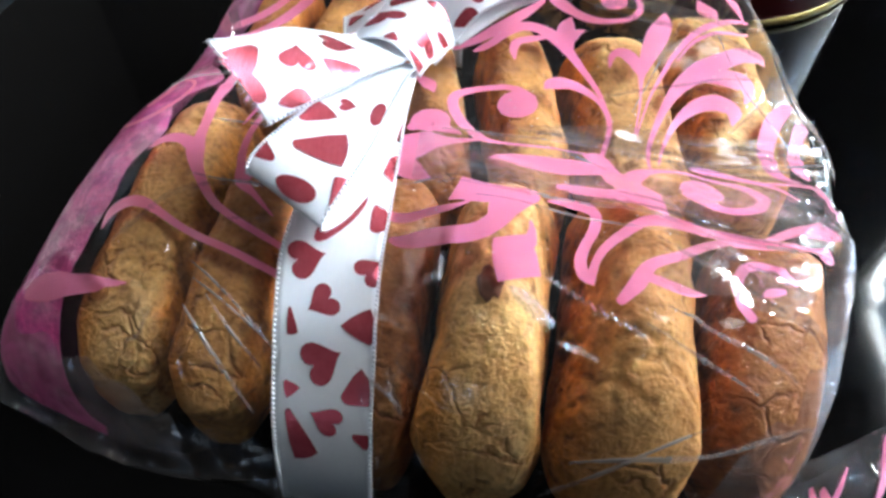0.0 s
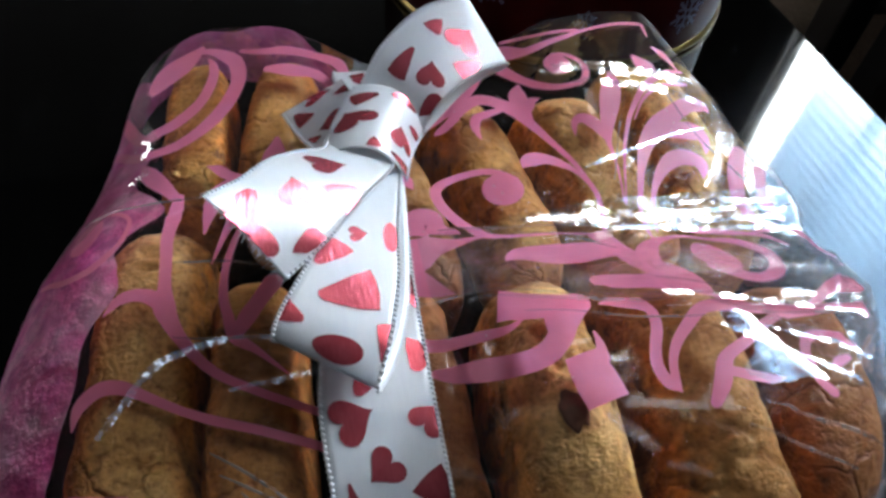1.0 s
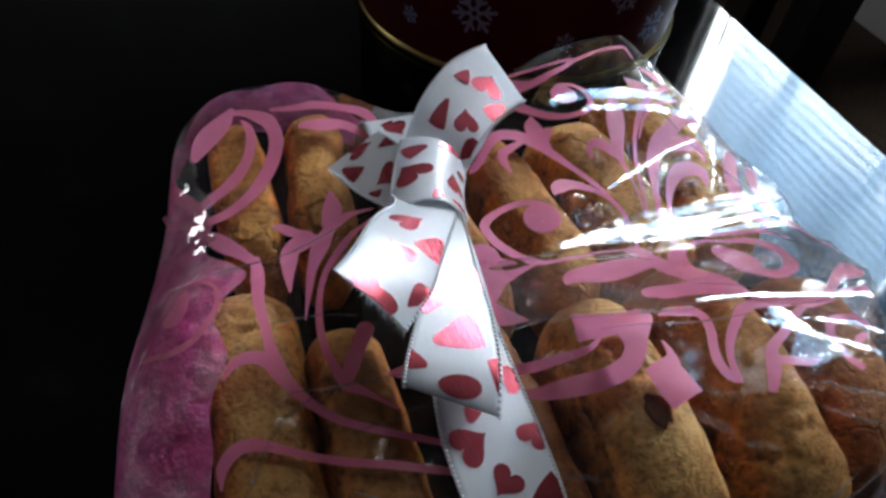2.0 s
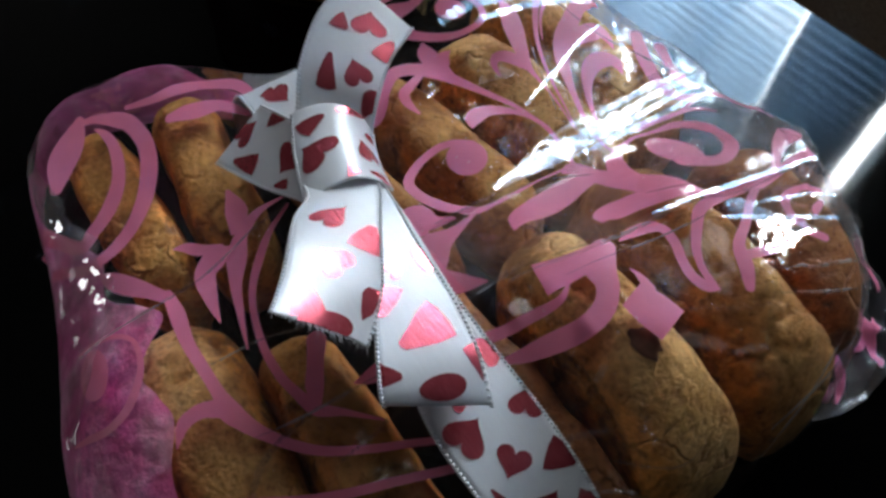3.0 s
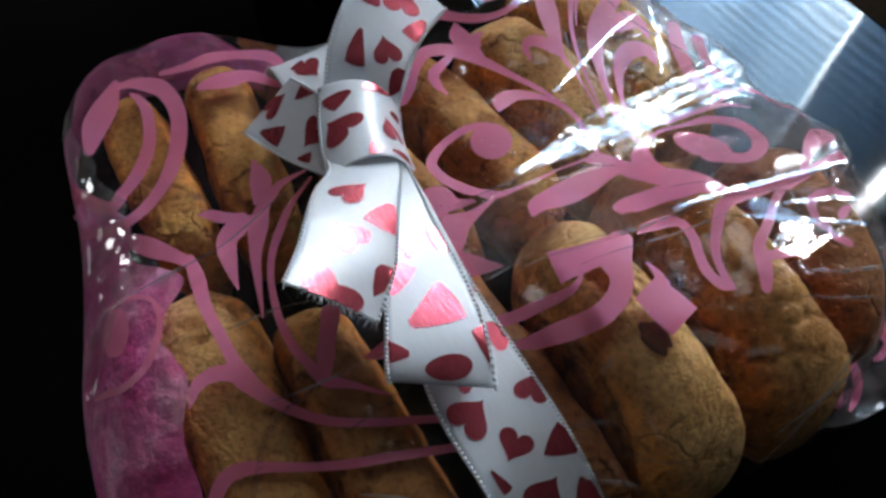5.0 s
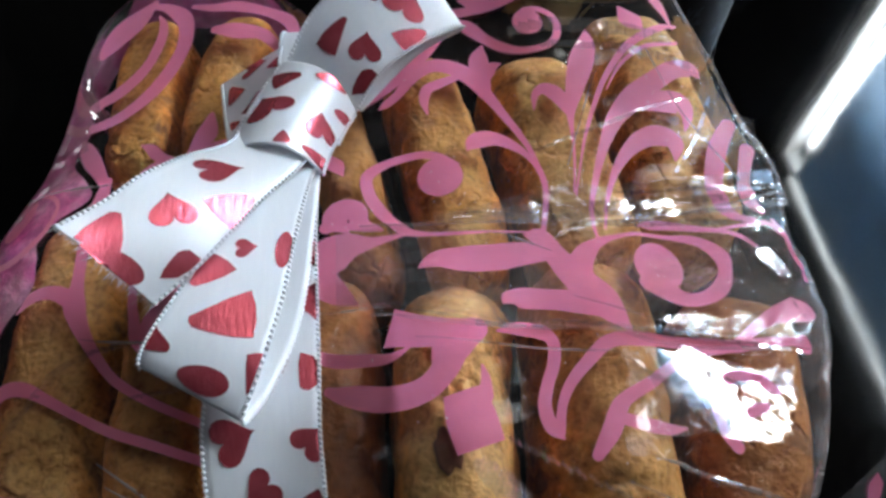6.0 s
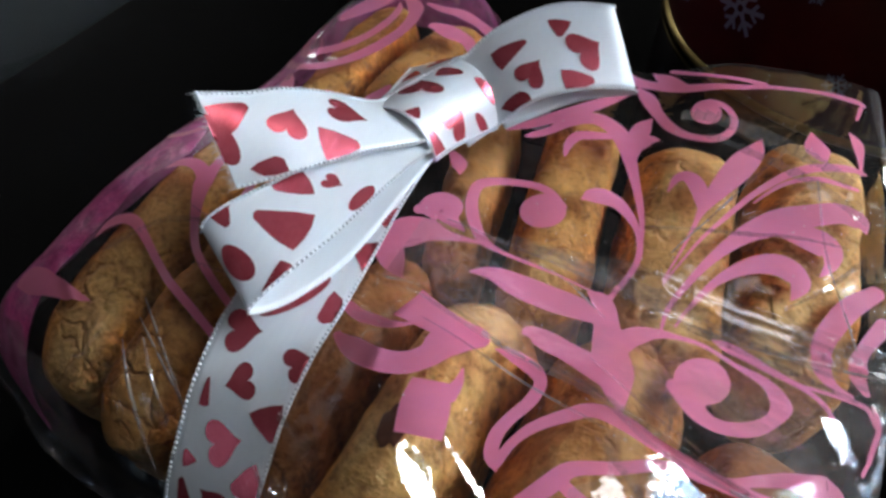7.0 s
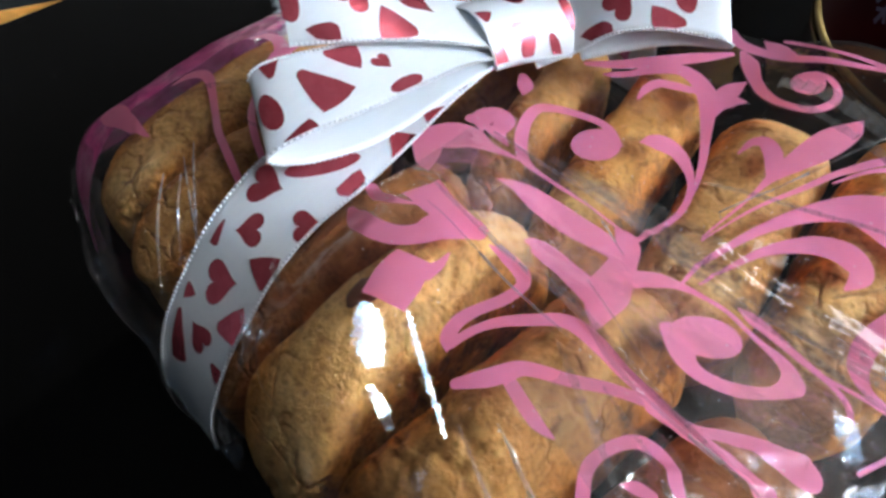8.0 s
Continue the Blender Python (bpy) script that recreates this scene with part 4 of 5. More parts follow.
swirl((50.7, -75.1, 0.5), (52.7, -74, 2.2), (55.3, -73.3, 1.5))
swirl((26.1, -72.8, 2.2), (30.7, -74.6, 2.6), (35.3, -76, 2.3), (38.7, -76.1, 0.5))
swirl((-113.2, 43.2, 2.1), (-105.7, 34.4, 2.7), (-99.3, 31.5, 3.6), (-91.7, 33.1, 4.3), (-84.3, 37.6, 4.7), (-77.7, 45.7, 5.2), (-73.3, 56.3, 5.1), (-73.2, 66.2, 5.1), (-75.8, 72.3, 5.6), (-81.6, 77.7, 3.4), (-88.7, 80.1, 2))
swirl((-117.4, 73.6, 2.8), (-103.6, 41.2, 3.6), (-96.2, 41.7, 4.2), (-88.9, 46.5, 5), (-83.7, 53.5, 4), (-80.9, 63.3, 3.4), (-81.3, 70.2, 2.5), (-82.9, 73.8, 0.6))
swirl((-100.4, 61.7, 3.6), (-95.4, 69.8, 9.6), (-90.4, 75.3, 9), (-85.6, 80.9, 3))
swirl((-71.8, 74.9, 1.8), (-64, 71.4, 3.6), (-57, 70.8, 4.9), (-49.1, 68.6, 3.9), (-41.1, 62.5, 4.2), (-39, 52.5, 2.5), (-39.3, 48, 0.7))
swirl((-63.2, 60.8, 3.5), (-57, 59.7, 6.9), (-49.1, 58, 4.7), (-43.6, 50.3, 2.5))
swirl((-61.6, 26.3, 1.5), (-62.8, 18.9, 6.1), (-66.8, 13.3, 1.2))
swirl((-100.8, 28, 0.5), (-98.7, 23.5, 4.5), (-95.2, 17.5, 5.2), (-91.3, 11.2, 3.8), (-88.3, 5.9, 2.8))
swirl((-88.2, 7.7, 2.6), (-88.5, 0.2, 4), (-89.6, -8.6, 3.2), (-89.4, -16.8, 2.9), (-89.2, -24.4, 3), (-89, -29.9, 4.9), (-87.6, -34.2, 4), (-85, -39.2, 2.9), (-80.4, -45.8, 2.3), (-75.1, -51.1, 2.1), (-66.9, -56.3, 2), (-58, -60.7, 1.8), (-50.3, -64.9, 1.5))
swirl((-102.1, -30.8, 0.5), (-99.1, -27.2, 3.2), (-96.3, -26.3, 3.7), (-93.1, -26.8, 3.9), (-89.5, -29, 4.6))
swirl((-114.2, 11.8, 1.3), (-108.9, 9.8, 1.6), (-103.3, 5.9, 1.4), (-100.3, 0.9, 1.2), (-100.7, -5.7, 1.7), (-103.2, -10.6, 2.2), (-107.9, -14.7, 2.6), (-114, -15.4, 2.1), (-120, -12.4, 1.7), (-123.9, -9.9, 0.5))
swirl((-69, 9.9, 1.1), (-73.6, 9.5, 7.4), (-77.9, 6.9, 6.1), (-79.9, -0.7, 3.5), (-80.9, -8.2, 0.5))
swirl((-81.3, 20.1, 0.5), (-78.5, 18.2, 3), (-75.4, 14.4, 3.3), (-70.8, 11.9, 1.3))
swirl((-50.5, 17, 0.8), (-58.4, 15.8, 2.4), (-65.5, 10.9, 4.1), (-69.4, 5.6, 5.3), (-73.2, -1.5, 3.1), (-75.8, -9.1, 1.9), (-78.7, -18.6, 0.5))
swirl((-50.2, 13.9, 0.8), (-58.6, 8.3, 1.8), (-64.8, 2, 2.4), (-69.9, -4.3, 2), (-73.2, -11.4, 1.8), (-75.4, -20.5, 2), (-75.8, -28.8, 2.2), (-74.8, -34.5, 2.4), (-72.9, -41, 3.2), (-68.3, -45.3, 1.8), (-64.8, -48.9, 1.1), (-61.9, -51.8, 0.5))
swirl((-64.3, -26.2, 4.7), (-67.7, -31.6, 3.9), (-70.5, -36.2, 4.3), (-72.4, -40.6, 2))
swirl((-62.6, -40.8, 0.5), (-58.8, -41.4, 3.8), (-53.6, -41.7, 6.1))
swirl((-106.4, -56.4, 0.5), (-105.3, -51.7, 3.1), (-101.5, -48.9, 3.5), (-97, -49.3, 3.1), (-91.7, -52.1, 2.3), (-84.2, -56.6, 2), (-75.5, -61.4, 2.1), (-66.8, -64.9, 2.1), (-54.5, -69.7, 1.8))
swirl((-94.3, -72.1, 0.5), (-100.6, -72, 3), (-108.7, -71.5, 5), (-115.7, -71.3, 7.4), (-121.7, -70.8, 6.7))


def blob(centre, along, across):
    """A printed drop, from its middle and two half axes."""
    verts, faces, n = [], [], 28
    for k in (0.0, 0.35, 0.7, 1.0):
        for a in [2 * math.pi * i / n for i in range(n if k else 1)]:
            x, y = (centre[q] + k * (along[q] * math.cos(a) + across[q] * math.sin(a)) for q in (0, 1))
            verts.append((x, y, on_film(x, y, 0.75)))
    for i in range(n):
        b = (i + 1) % n
        faces.append((0, 1 + i, 1 + b))
        for r in (0, 1):
            faces.append((1 + r * n + i, 1 + (r + 1) * n + i, 1 + (r + 1) * n + b, 1 + r * n + b))
    mesh_part("printed_drop", verts, faces, PINK, bag)


blob((-0.9, -1.9), (5.8, 1.7), (1.5, -5.8))
blob((29.6, 47.9), (4.1, 0.0), (0.7, -5.6))
blob((47.0, -35.3), (6.2, 3.3), (-0.2, -9.2))
blob((-112.3, 1.5), (3.4, -4.2), (-2.6, -6.7))


def printed_side():
    """The side gusset, where the print is dense: a crumpled pink layer over the bag's shoulder."""
    verts, faces, na, nr = [], [], 150, 26
    for i in range(na + 1):
        ang = radians(98 + 128 * i / na)
        ca, sa = math.cos(ang), math.sin(ang)
        out = reach(CX + ca * 50, CY + sa * 50)
        deep = (5 + 29 * smooth(0.3, 0.55, i / na) - 12 * smooth(0.86, 0.98, i / na) + 9 * noise.noise(Vector((i * 0.09, 2, 7)))) * smooth(0, 0.15, i / na) * smooth(1.0, 0.85, i / na) + 1.0
        for j in range(nr + 1):
            k = out - 0.6 - deep * j / nr
            x, y = CX + ca * k, CY + sa * k
            verts.append((x, y, on_film(x, y, 0.5)))
    for i in range(na):
        for j in range(nr):
            a = i * (nr + 1) + j
            faces.append((a, a + 1, a + nr + 2, a + nr + 1))
    return mesh_part("printed_side", verts, faces, TINTED, bag, "pink printed crumpled side")


printed_side()


def film_skirt():
    """Clear film gathered flat on the table round the front corner."""
    verts, faces, n, m = [], [], 120, 12
    for i in range(n + 1):
        u = i / n
        ang = radians(203 + 65 * u)
        ca, sa = math.cos(ang), math.sin(ang)
        out = reach(CX + ca * 50, CY + sa * 50)
        spread = (1.5 + 2.5 * smooth(0.6, 0.3, u) + 3 * noise.noise(Vector((u * 6, 1, 4)))) * smooth(0, 0.12, u) * smooth(1, 0.8, u) + 0.6
        for j in range(m + 1):
            w = j / m
            k = out - 5 + (spread + 5) * w
            x, y = CX + ca * k, CY + sa * k
            z = 12 * (1 - w) ** 2 + 2.2 + 3.0 * noise.noise(Vector((x * 0.12, y * 0.12, 6))) * (0.4 + w)
            verts.append((x, y, max(z, 0.6)))
    for i in range(n):
        for j in range(m):
            a = i * (m + 1) + j
            faces.append((a, a + 1, a + m + 2, a + m + 1))
    mesh_part("film_skirt", verts, faces, FLAP, bag, "gathered clear film at the base").visible_shadow = False


film_skirt()


def milky_corner(start, sweep, depth):
    """Doubled film round a corner of the bag, crumpled and paler than the rest."""
    verts, faces, na, nr = [], [], 110, 20
    for i in range(na + 1):
        ang = radians(start + sweep * i / na)
        ca, sa = math.cos(ang), math.sin(ang)
        out = reach(CX + ca * 50, CY + sa * 50)
        deep = 3 + depth * math.sin(math.pi * i / na) + 3 * noise.noise(Vector((i * 0.12, 1, 2)))
        for j in range(nr + 1):
            k = out - 0.5 - deep * j / nr
            x, y = CX + ca * k, CY + sa * k
            verts.append((x, y, on_film(x, y, 0.9 + 0.5 * noise.noise(Vector((x * 0.25, y * 0.25, 3))))))
    for i in range(na):
        for j in range(nr):
            a = i * (nr + 1) + j
            faces.append((a, a + 1, a + nr + 2, a + nr + 1))
    mesh_part("film_corner", verts, faces, EDGE_FILM, bag, "milky doubled film corner").visible_shadow = False


milky_corner(-58, 42, 10)
milky_corner(128, 58, 22)
milky_corner(196, 40, 9)


# ---- the biscuits ----
def biscuit(x, y0, y1, wide, high, turn, mat, seed, cracked=2.0, square=0.62, dome=0.78):
    """A sliced biscuit on its flat base: domed along its length, flat cut sides, lumpy crust with cracks."""
    rows_n, cols = 120, 92
    cy, half = (y0 + y1) / 2, abs(y1 - y0) / 2
    verts, faces = [], []
    c, s = math.cos(radians(turn)), math.sin(radians(turn))

    def power(v, e):
        return math.copysign(abs(v) ** e, v)
    for i in range(rows_n + 1):
        th = -math.pi / 2 + math.pi * i / rows_n
        ly, k = half * power(math.sin(th), 0.85), max(0.02, power(math.cos(th), 0.6))
        for j in range(cols):
            ph = 2 * math.pi * j / cols
            lx = wide / 2 * min(1, k * 1.25) * power(math.cos(ph), square)
            lz = power(math.sin(ph), dome)
            lz = high * 0.42 + (high * 0.58 * k * lz if lz > 0 else high * 0.42 * lz * min(1, k * 2.5))
            q = Vector((lx * 0.05 + seed * 3.7, ly * 0.05, lz * 0.05))
            n = Vector((lx / wide * 2, ly / half * 0.6, (lz - high * 0.4) / high * 2)).normalized()
            rough = 1 - 0.75 * abs(n.x)
            bumpy = 1.6 * noise.noise(q * 1.0) + 0.8 * noise.noise(q * 2.4) + rough * (0.15 + 0.15 * cracked) * (1.0 * noise.noise(q * 6.5) + 0.6 * noise.noise(q * 14) + 0.25 * noise.noise(q * 30))
            seam = abs(noise.noise(q * 2.7 + Vector((2, 5, 8)))) + 0.05 * noise.noise(q * 9)
            crack = cracked * (1 - smooth(0.0, 0.07, seam)) * smooth(-0.35, 0.1, noise.noise(q * 0.7 + Vector((1, 9, 4))))
            lx, my, lz = Vector((lx, ly, lz)) + n * (bumpy - crack * (1 if n.z > 0 else 0.5))
            wx, wy = x + lx * c - my * s, cy + lx * s + my * c
            roof_z = film_z(wx, wy) - 1.2
            lz = max(lz, 0.8)
            if lz > roof_z - 5:
                lz = roof_z - 5 + 5 * (1 - math.exp(-(lz - roof_z + 5) / 5))
            if n.z > 0.2:
                # crust cracks and dents stay under the film
                lz -= 0.45 * crack + 0.35 * max(0.0, 0.25 - noise.noise(q * 3.3)) * rough
            verts.append((wx - x, wy - cy, max(lz, 0.6)))
    for i in range(rows_n):
        for j in range(cols):
            b = (j + 1) % cols
            faces.append((i * cols + j, i * cols + b, (i + 1) * cols + b, (i + 1) * cols + j))
    faces.append(tuple(range(cols))[::-1])
    faces.append(tuple(rows_n * cols + j for j in range(cols)))
    ob = mesh_part("biscuit", verts, faces, mat)
    ob.location = (x * 0.001, cy * 0.001, 0.0)
    return ob


GOLDEN, PALE, BROWN, COCOA = BISCUITS
FRONT, REAR = "front row of biscuits", "rear row of biscuits"
for x, y0, y1, wide, high, turn, mat, label, row in (
        (-95.5, 6, -90, 28, 44, -2, PALE, "pale golden biscuit with a cracked crust, inside the film", FRONT),
        # brown dough on this golden biscuit stands in for the shade it lies in
        (-70.5, -13, -96, 24, 43, -1, BROWN, "golden biscuit coloured browner for its shade, inside the film", FRONT),
        (-31, -19, -104, 21, 40, 1, COCOA, "orange-brown biscuit under the ribbon", FRONT),
        (-4, -30, -108, 29, 57, -4, PALE, "golden biscuit with a cracked top and a chocolate chip", FRONT),
        (29, -26, -110, 33, 56, -6, BROWN, "wide brown cracked biscuit, inside the film", FRONT),
        (62, -37, -102, 28, 47, -13, COCOA, "dark cocoa-brown biscuit, inside the film", FRONT),
        (-87, 15, 84, 20, 44, -1, GOLDEN, "browned golden biscuit at the bag's corner", REAR),
        (-62, 13, 82, 22, 43, -8, GOLDEN, "golden biscuit with browned edges, inside the film", REAR),
        (-27, -24, 54, 19, 40, 10, BROWN, "brown biscuit half hidden by the bow", REAR),
        (1, -27, 59, 24, 43, 8, GOLDEN, "orange-brown sliced biscuit, inside the film", REAR),
        (34, -26, 53, 31, 44, 6, PALE, "golden biscuit with a smooth crust, inside the film", REAR),
        (66, -22, 69, 30, 45, 4, PALE, "golden-brown biscuit beside the bag's sealed edge", REAR)):
    ob = tagged(biscuit(x, y0, y1, wide, high, turn, mat, x * 0.13, 1.7 if "cracked" in label else 0.3 if "cocoa" in label else 1.0, *((1.05, 1.0) if wide in (29, 33) else (0.65, 0.8))), label, "biscuit", row)


def chunk(parent, x, y, z, r):
    """A lump of chocolate set in a biscuit's crust."""
    bm = bmesh.new()
    bmesh.ops.create_icosphere(bm, subdivisions=3, radius=1)
    for v in bm.verts:
        v.co = Vector((v.co.x * r * 0.75, v.co.y * r * 1.1, v.co.z * r * 0.6)) * (1 + 0.3 * noise.noise(v.co * 1.7))
        v.co = (v.co + Vector((x, y, z))) * 0.001 - parent.location
    me = bpy.data.meshes.new("chocolate_chip")
    bm.to_mesh(me)
    bm.free()
    me.materials.append(CHIP)
    me.polygons.foreach_set("use_smooth", [True] * len(me.polygons))
    ob = new("chocolate_chip", me)
    ob.parent = parent


CHIPPED = [o for o in scene.objects if "chocolate chip" in o.get("label", "")][0]
chunk(CHIPPED, -5.5, -74, film_z(-5, -73) - 4.6, 4.3)

# ---- the ribbon and its bow ----
ribbon = thing("ribbon_bow", "white satin ribbon with red foil hearts, tied in a bow", "ribbon", at=(0, 0, 0))
HEART = [(16 * math.sin(a) ** 3 / 34, (13 * math.cos(a) - 5 * math.cos(2 * a) - 2 * math.cos(3 * a) - math.cos(4 * a)) / 34)
         for a in [2 * math.pi * k / 28 for k in range(28)]]
WEDGE = [(-0.5, -0.4), (-0.17, -0.45), (0.17, -0.45), (0.5, -0.4), (0.42, -0.1), (0.27, 0.2), (0.12, 0.48), (0.0, 0.5), (-0.12, 0.45), (-0.27, 0.2), (-0.42, -0.1)]

OVAL = [(0.5 * math.cos(2 * math.pi * k / 20), 0.5 * math.sin(2 * math.pi * k / 20)) for k in range(20)]


class Strip:
    """A ribbon piece lofted through pairs of edge points."""

    def __init__(self, sections, steps=14, belly=0.0):
        lefts, rights = spline([s[0] for s in sections], steps), spline([s[1] for s in sections], steps)
        self.lefts, self.rights, self.belly = lefts, rights, belly
        mids = [(a + b) / 2 for a, b in zip(lefts, rights)]
        self.run = np.concatenate([[0], np.cumsum([np.linalg.norm(b - a) for a, b in zip(mids, mids[1:])])])

    def edge(self, row):
        i = min(int(row), len(self.lefts) - 2)
        k = row - i
        return self.lefts[i] * (1 - k) + self.lefts[i + 1] * k, self.rights[i] * (1 - k) + self.rights[i + 1] * k

    def point(self, row, across, lift=0.0):
        row = min(max(row, 0), len(self.lefts) - 1.001)
        a, b = self.edge(row)
        a0, b0 = self.edge(max(row - 0.6, 0))
        a1, b1 = self.edge(min(row + 0.6, len(self.lefts) - 1.001))
        n = np.cross(b - a, (a1 + b1) - (a0 + b0))
        n = n / (np.linalg.norm(n) + 1e-9)
        return a + (b - a) * across + n * (lift + self.belly * 4 * across * (1 - across))

    def at(self, along, side, lift):
        """along: mm from the start; side: mm from the middle."""
        row = float(np.interp(along, self.run, range(len(self.run))))
        a, b = self.edge(min(row, len(self.lefts) - 1.001))
        across = min(max(0.5 + side / max(np.linalg.norm(b - a), 1), 0.03), 0.97)
        return self.point(row, across, lift)

    def build(self, name, parent, label="", ragged=False):
        n, cols, thick = len(self.lefts), 12, 0.35
        verts, faces = [], []
        for lift in (0, -thick):
            for i in range(n):
                for j in range(cols + 1):
                    wear = (noise.noise(Vector((j * 0.9, 4, 2))) + 0.5) * 1.1 if ragged and i == n - 1 else 0
                    verts.append(tuple(self.point(i - wear, j / cols, lift)))
        m, w = n * (cols + 1), cols + 1
        for i in range(n - 1):
            for j in range(cols):
                a = i * w + j
                faces += [(a, a + w, a + w + 1, a + 1), (m + a, m + a + 1, m + a + w + 1, m + a + w)]
            faces += [(i * w, m + i * w, m + i * w + w, i * w + w), (i * w + cols, i * w + w + cols, m + i * w + w + cols, m + i * w + cols)]
        for i in (0, n - 1):
            for j in range(cols):
                a = i * w + j
                faces.append((a, a + 1, m + a + 1, m + a) if i == 0 else (a, m + a, m + a + 1, a + 1))
        piece = mesh_part(name, verts, faces, SATIN, parent, label)
        for across, edge_name in ((0.012, "picot_edge"), (0.988, "picot_edge")):
            self.picot(edge_name, across, piece)
        return piece

    def picot(self, name, across, parent):
        """The beaded woven edge."""
        total, verts, faces = self.run[-1], [], []
        for k in range(int(total / 1.15)):
            row = float(np.interp((k + 0.5) * 1.15, self.run, range(len(self.run))))
            p = self.point(row, across, 0.1)
            s = len(verts)
            verts += [tuple(p + np.array(o) * 0.58) for o in ((1, 0, 0), (-1, 0, 0), (0, 1, 0), (0, -1, 0), (0, 0, 1), (0, 0, -1))]
            faces += [(s + a, s + b, s + c) for a, b, c in ((0, 2, 4), (2, 1, 4), (1, 3, 4), (3, 0, 4), (2, 0, 5), (1, 2, 5), (3, 1, 5), (0, 3, 5))]
        if verts:
            mesh_part(name, verts, faces, EDGE, parent)

    def decal(self, along, side, size, turn, kind, wide, parent):
        shape, name = {"h": (HEART, "foil_heart"), "w": (WEDGE, "foil_wedge"), "o": (OVAL, "foil_oval")}[kind]
        c, s = math.cos(radians(turn)), math.sin(radians(turn))
        verts, faces, n = [], [], len(shape)
        for k in (0.0, 0.33, 0.66, 1.0):
            for px, py in (shape if k else [(0, 0)]):
                px, py = px * k * size * wide, py * k * size
                verts.append(tuple(self.at(along + px * s + py * c, side + px * c - py * s, 0.16)))
        for k in range(n):
            b = (k + 1) % n
            faces.append((0, 1 + k, 1 + b))
            for r in (0, 1):
                faces.append((1 + r * n + k, 1 + (r + 1) * n + k, 1 + (r + 1) * n + b, 1 + r * n + b))
        mesh_part(name, verts, faces, FOIL, parent)


def foil(piece, *prints):
    for spec in prints:
        STRIPS[piece].decal(*spec, BUILT[piece])


def on_bag(x, y, lift):
    return (x, y, film_z(x, y) + lift)


def across_pair(x, y, dx, dy, wide, lift):
    n = math.hypot(dx, dy)
    ox, oy = -dy / n * wide / 2, dx / n * wide / 2
    return on_bag(x - ox, y - oy, lift), on_bag(x + ox, y + oy, lift)


strap = Strip([((-30, -4, 57), (-45, -4, 58)), ((-31, -20, 54.5), (-49, -20, 56)), ((-31.5, -37, 50), (-52, -37, 53)), ((-31.5, -52, 47.6), (-54.5, -52, 51)),
               ((-31.5, -66, 46.5), (-56, -65, 48)), ((-31, -79, 42.5), (-55, -79, 43)), ((-30.5, -88, 36.5), (-54.3, -89, 35.5)), ((-30.3, -96, 30), (-53.8, -97, 28)),
               ((-30, -102.5, 22), (-53.3, -102.5, 20)), ((-30, -107.5, 12), (-53, -106, 11)), ((-30, -109.5, 1), (-53, -107.5, 1))])
back_strap = Strip([across_pair(-35, 12, 0, -30, 20, 8), across_pair(-34, 34, 0, -30, 20, 3), across_pair(-33, 56, 0, -30, 20, 2), ((-43, 72, 24), (-22, 71, 24)), ((-43, 76, 1), (-22, 74, 1))])
front_loop = Strip([((-30, -4, 58), (-46, -2, 59.5)), ((-32, -14, 60.5), (-47, -14, 64)), ((-34.5, -28, 61.5), (-50, -28, 67)), ((-36.5, -43, 62.5), (-55, -40, 68.3)), ((-40, -57, 63), (-60.5, -50, 68)),
                    ((-43.6, -65.8, 60.5), (-63, -54.7, 66)), ((-43.2, -66, 58), (-62.5, -55, 63)), ((-39, -58, 55.5), (-58, -48, 59)), ((-34, -42, 54.5), (-52, -36, 57)), ((-31, -18, 56.5), (-44, -14, 57.5)), ((-30, -4, 56), (-42, -2, 57))], 10)
front_tail = Strip([((-32, 0, 59), (-48, 4, 62)), ((-33, -8, 62), (-50, -3, 65.5)), ((-40, -20, 66.5), (-56.5, -11, 72)), ((-46, -30, 69), (-62, -20.5, 78.5)), ((-51, -37.6, 70.2), (-67, -28, 81)), ((-59.6, -45.7, 69.5), (-73, -36, 85))], 12, 1.2)
rear_loop = Strip([((-42, 18, 58), (-26, 6, 51)), ((-37, 26, 63), (-21, 15, 53)), ((-30, 34, 70), (-14, 22, 58.5)), ((-18, 43, 75), (-4, 30, 60)), ((-5, 49, 75), (8, 38.5, 57.7)), ((-4, 51, 72), (9, 40.5, 55)),
                   ((-17, 45, 66), (-4, 33, 54)), ((-33, 28, 57), (-20, 18, 50))], 12)
left_tail = Strip([((-48, -4, 59), (-32, 8, 58)), ((-50.5, 0, 61), (-36, 14, 61)), ((-55, 16, 53), (-39.5, 27, 60)), ((-60, 38, 44.5), (-41, 43, 52.5))], 14)
knot_band = Strip([((-51, -3, 62), (-29, -7.5, 56.5)), ((-48, 6, 62), (-27, 1, 55)), ((-44, 16, 62), (-24, 9, 53)), ((-39, 26, 62), (-21, 15, 52))], 9, 7.5)
STRIPS = {"strap": strap, "back_strap": back_strap, "front_loop": front_loop, "front_tail": front_tail, "rear_loop": rear_loop, "left_tail": left_tail, "knot": knot_band}
BUILT = {"strap": strap.build("strap", ribbon), "back_strap": back_strap.build("strap", ribbon), "front_loop": front_loop.build("bow_loop", ribbon),
         "front_tail": front_tail.build("bow_tail", ribbon, "frayed ribbon end", ragged=True), "rear_loop": rear_loop.build("bow_loop", ribbon),
         "left_tail": left_tail.build("bow_tail", ribbon), "knot": knot_band.build("knot", ribbon)}


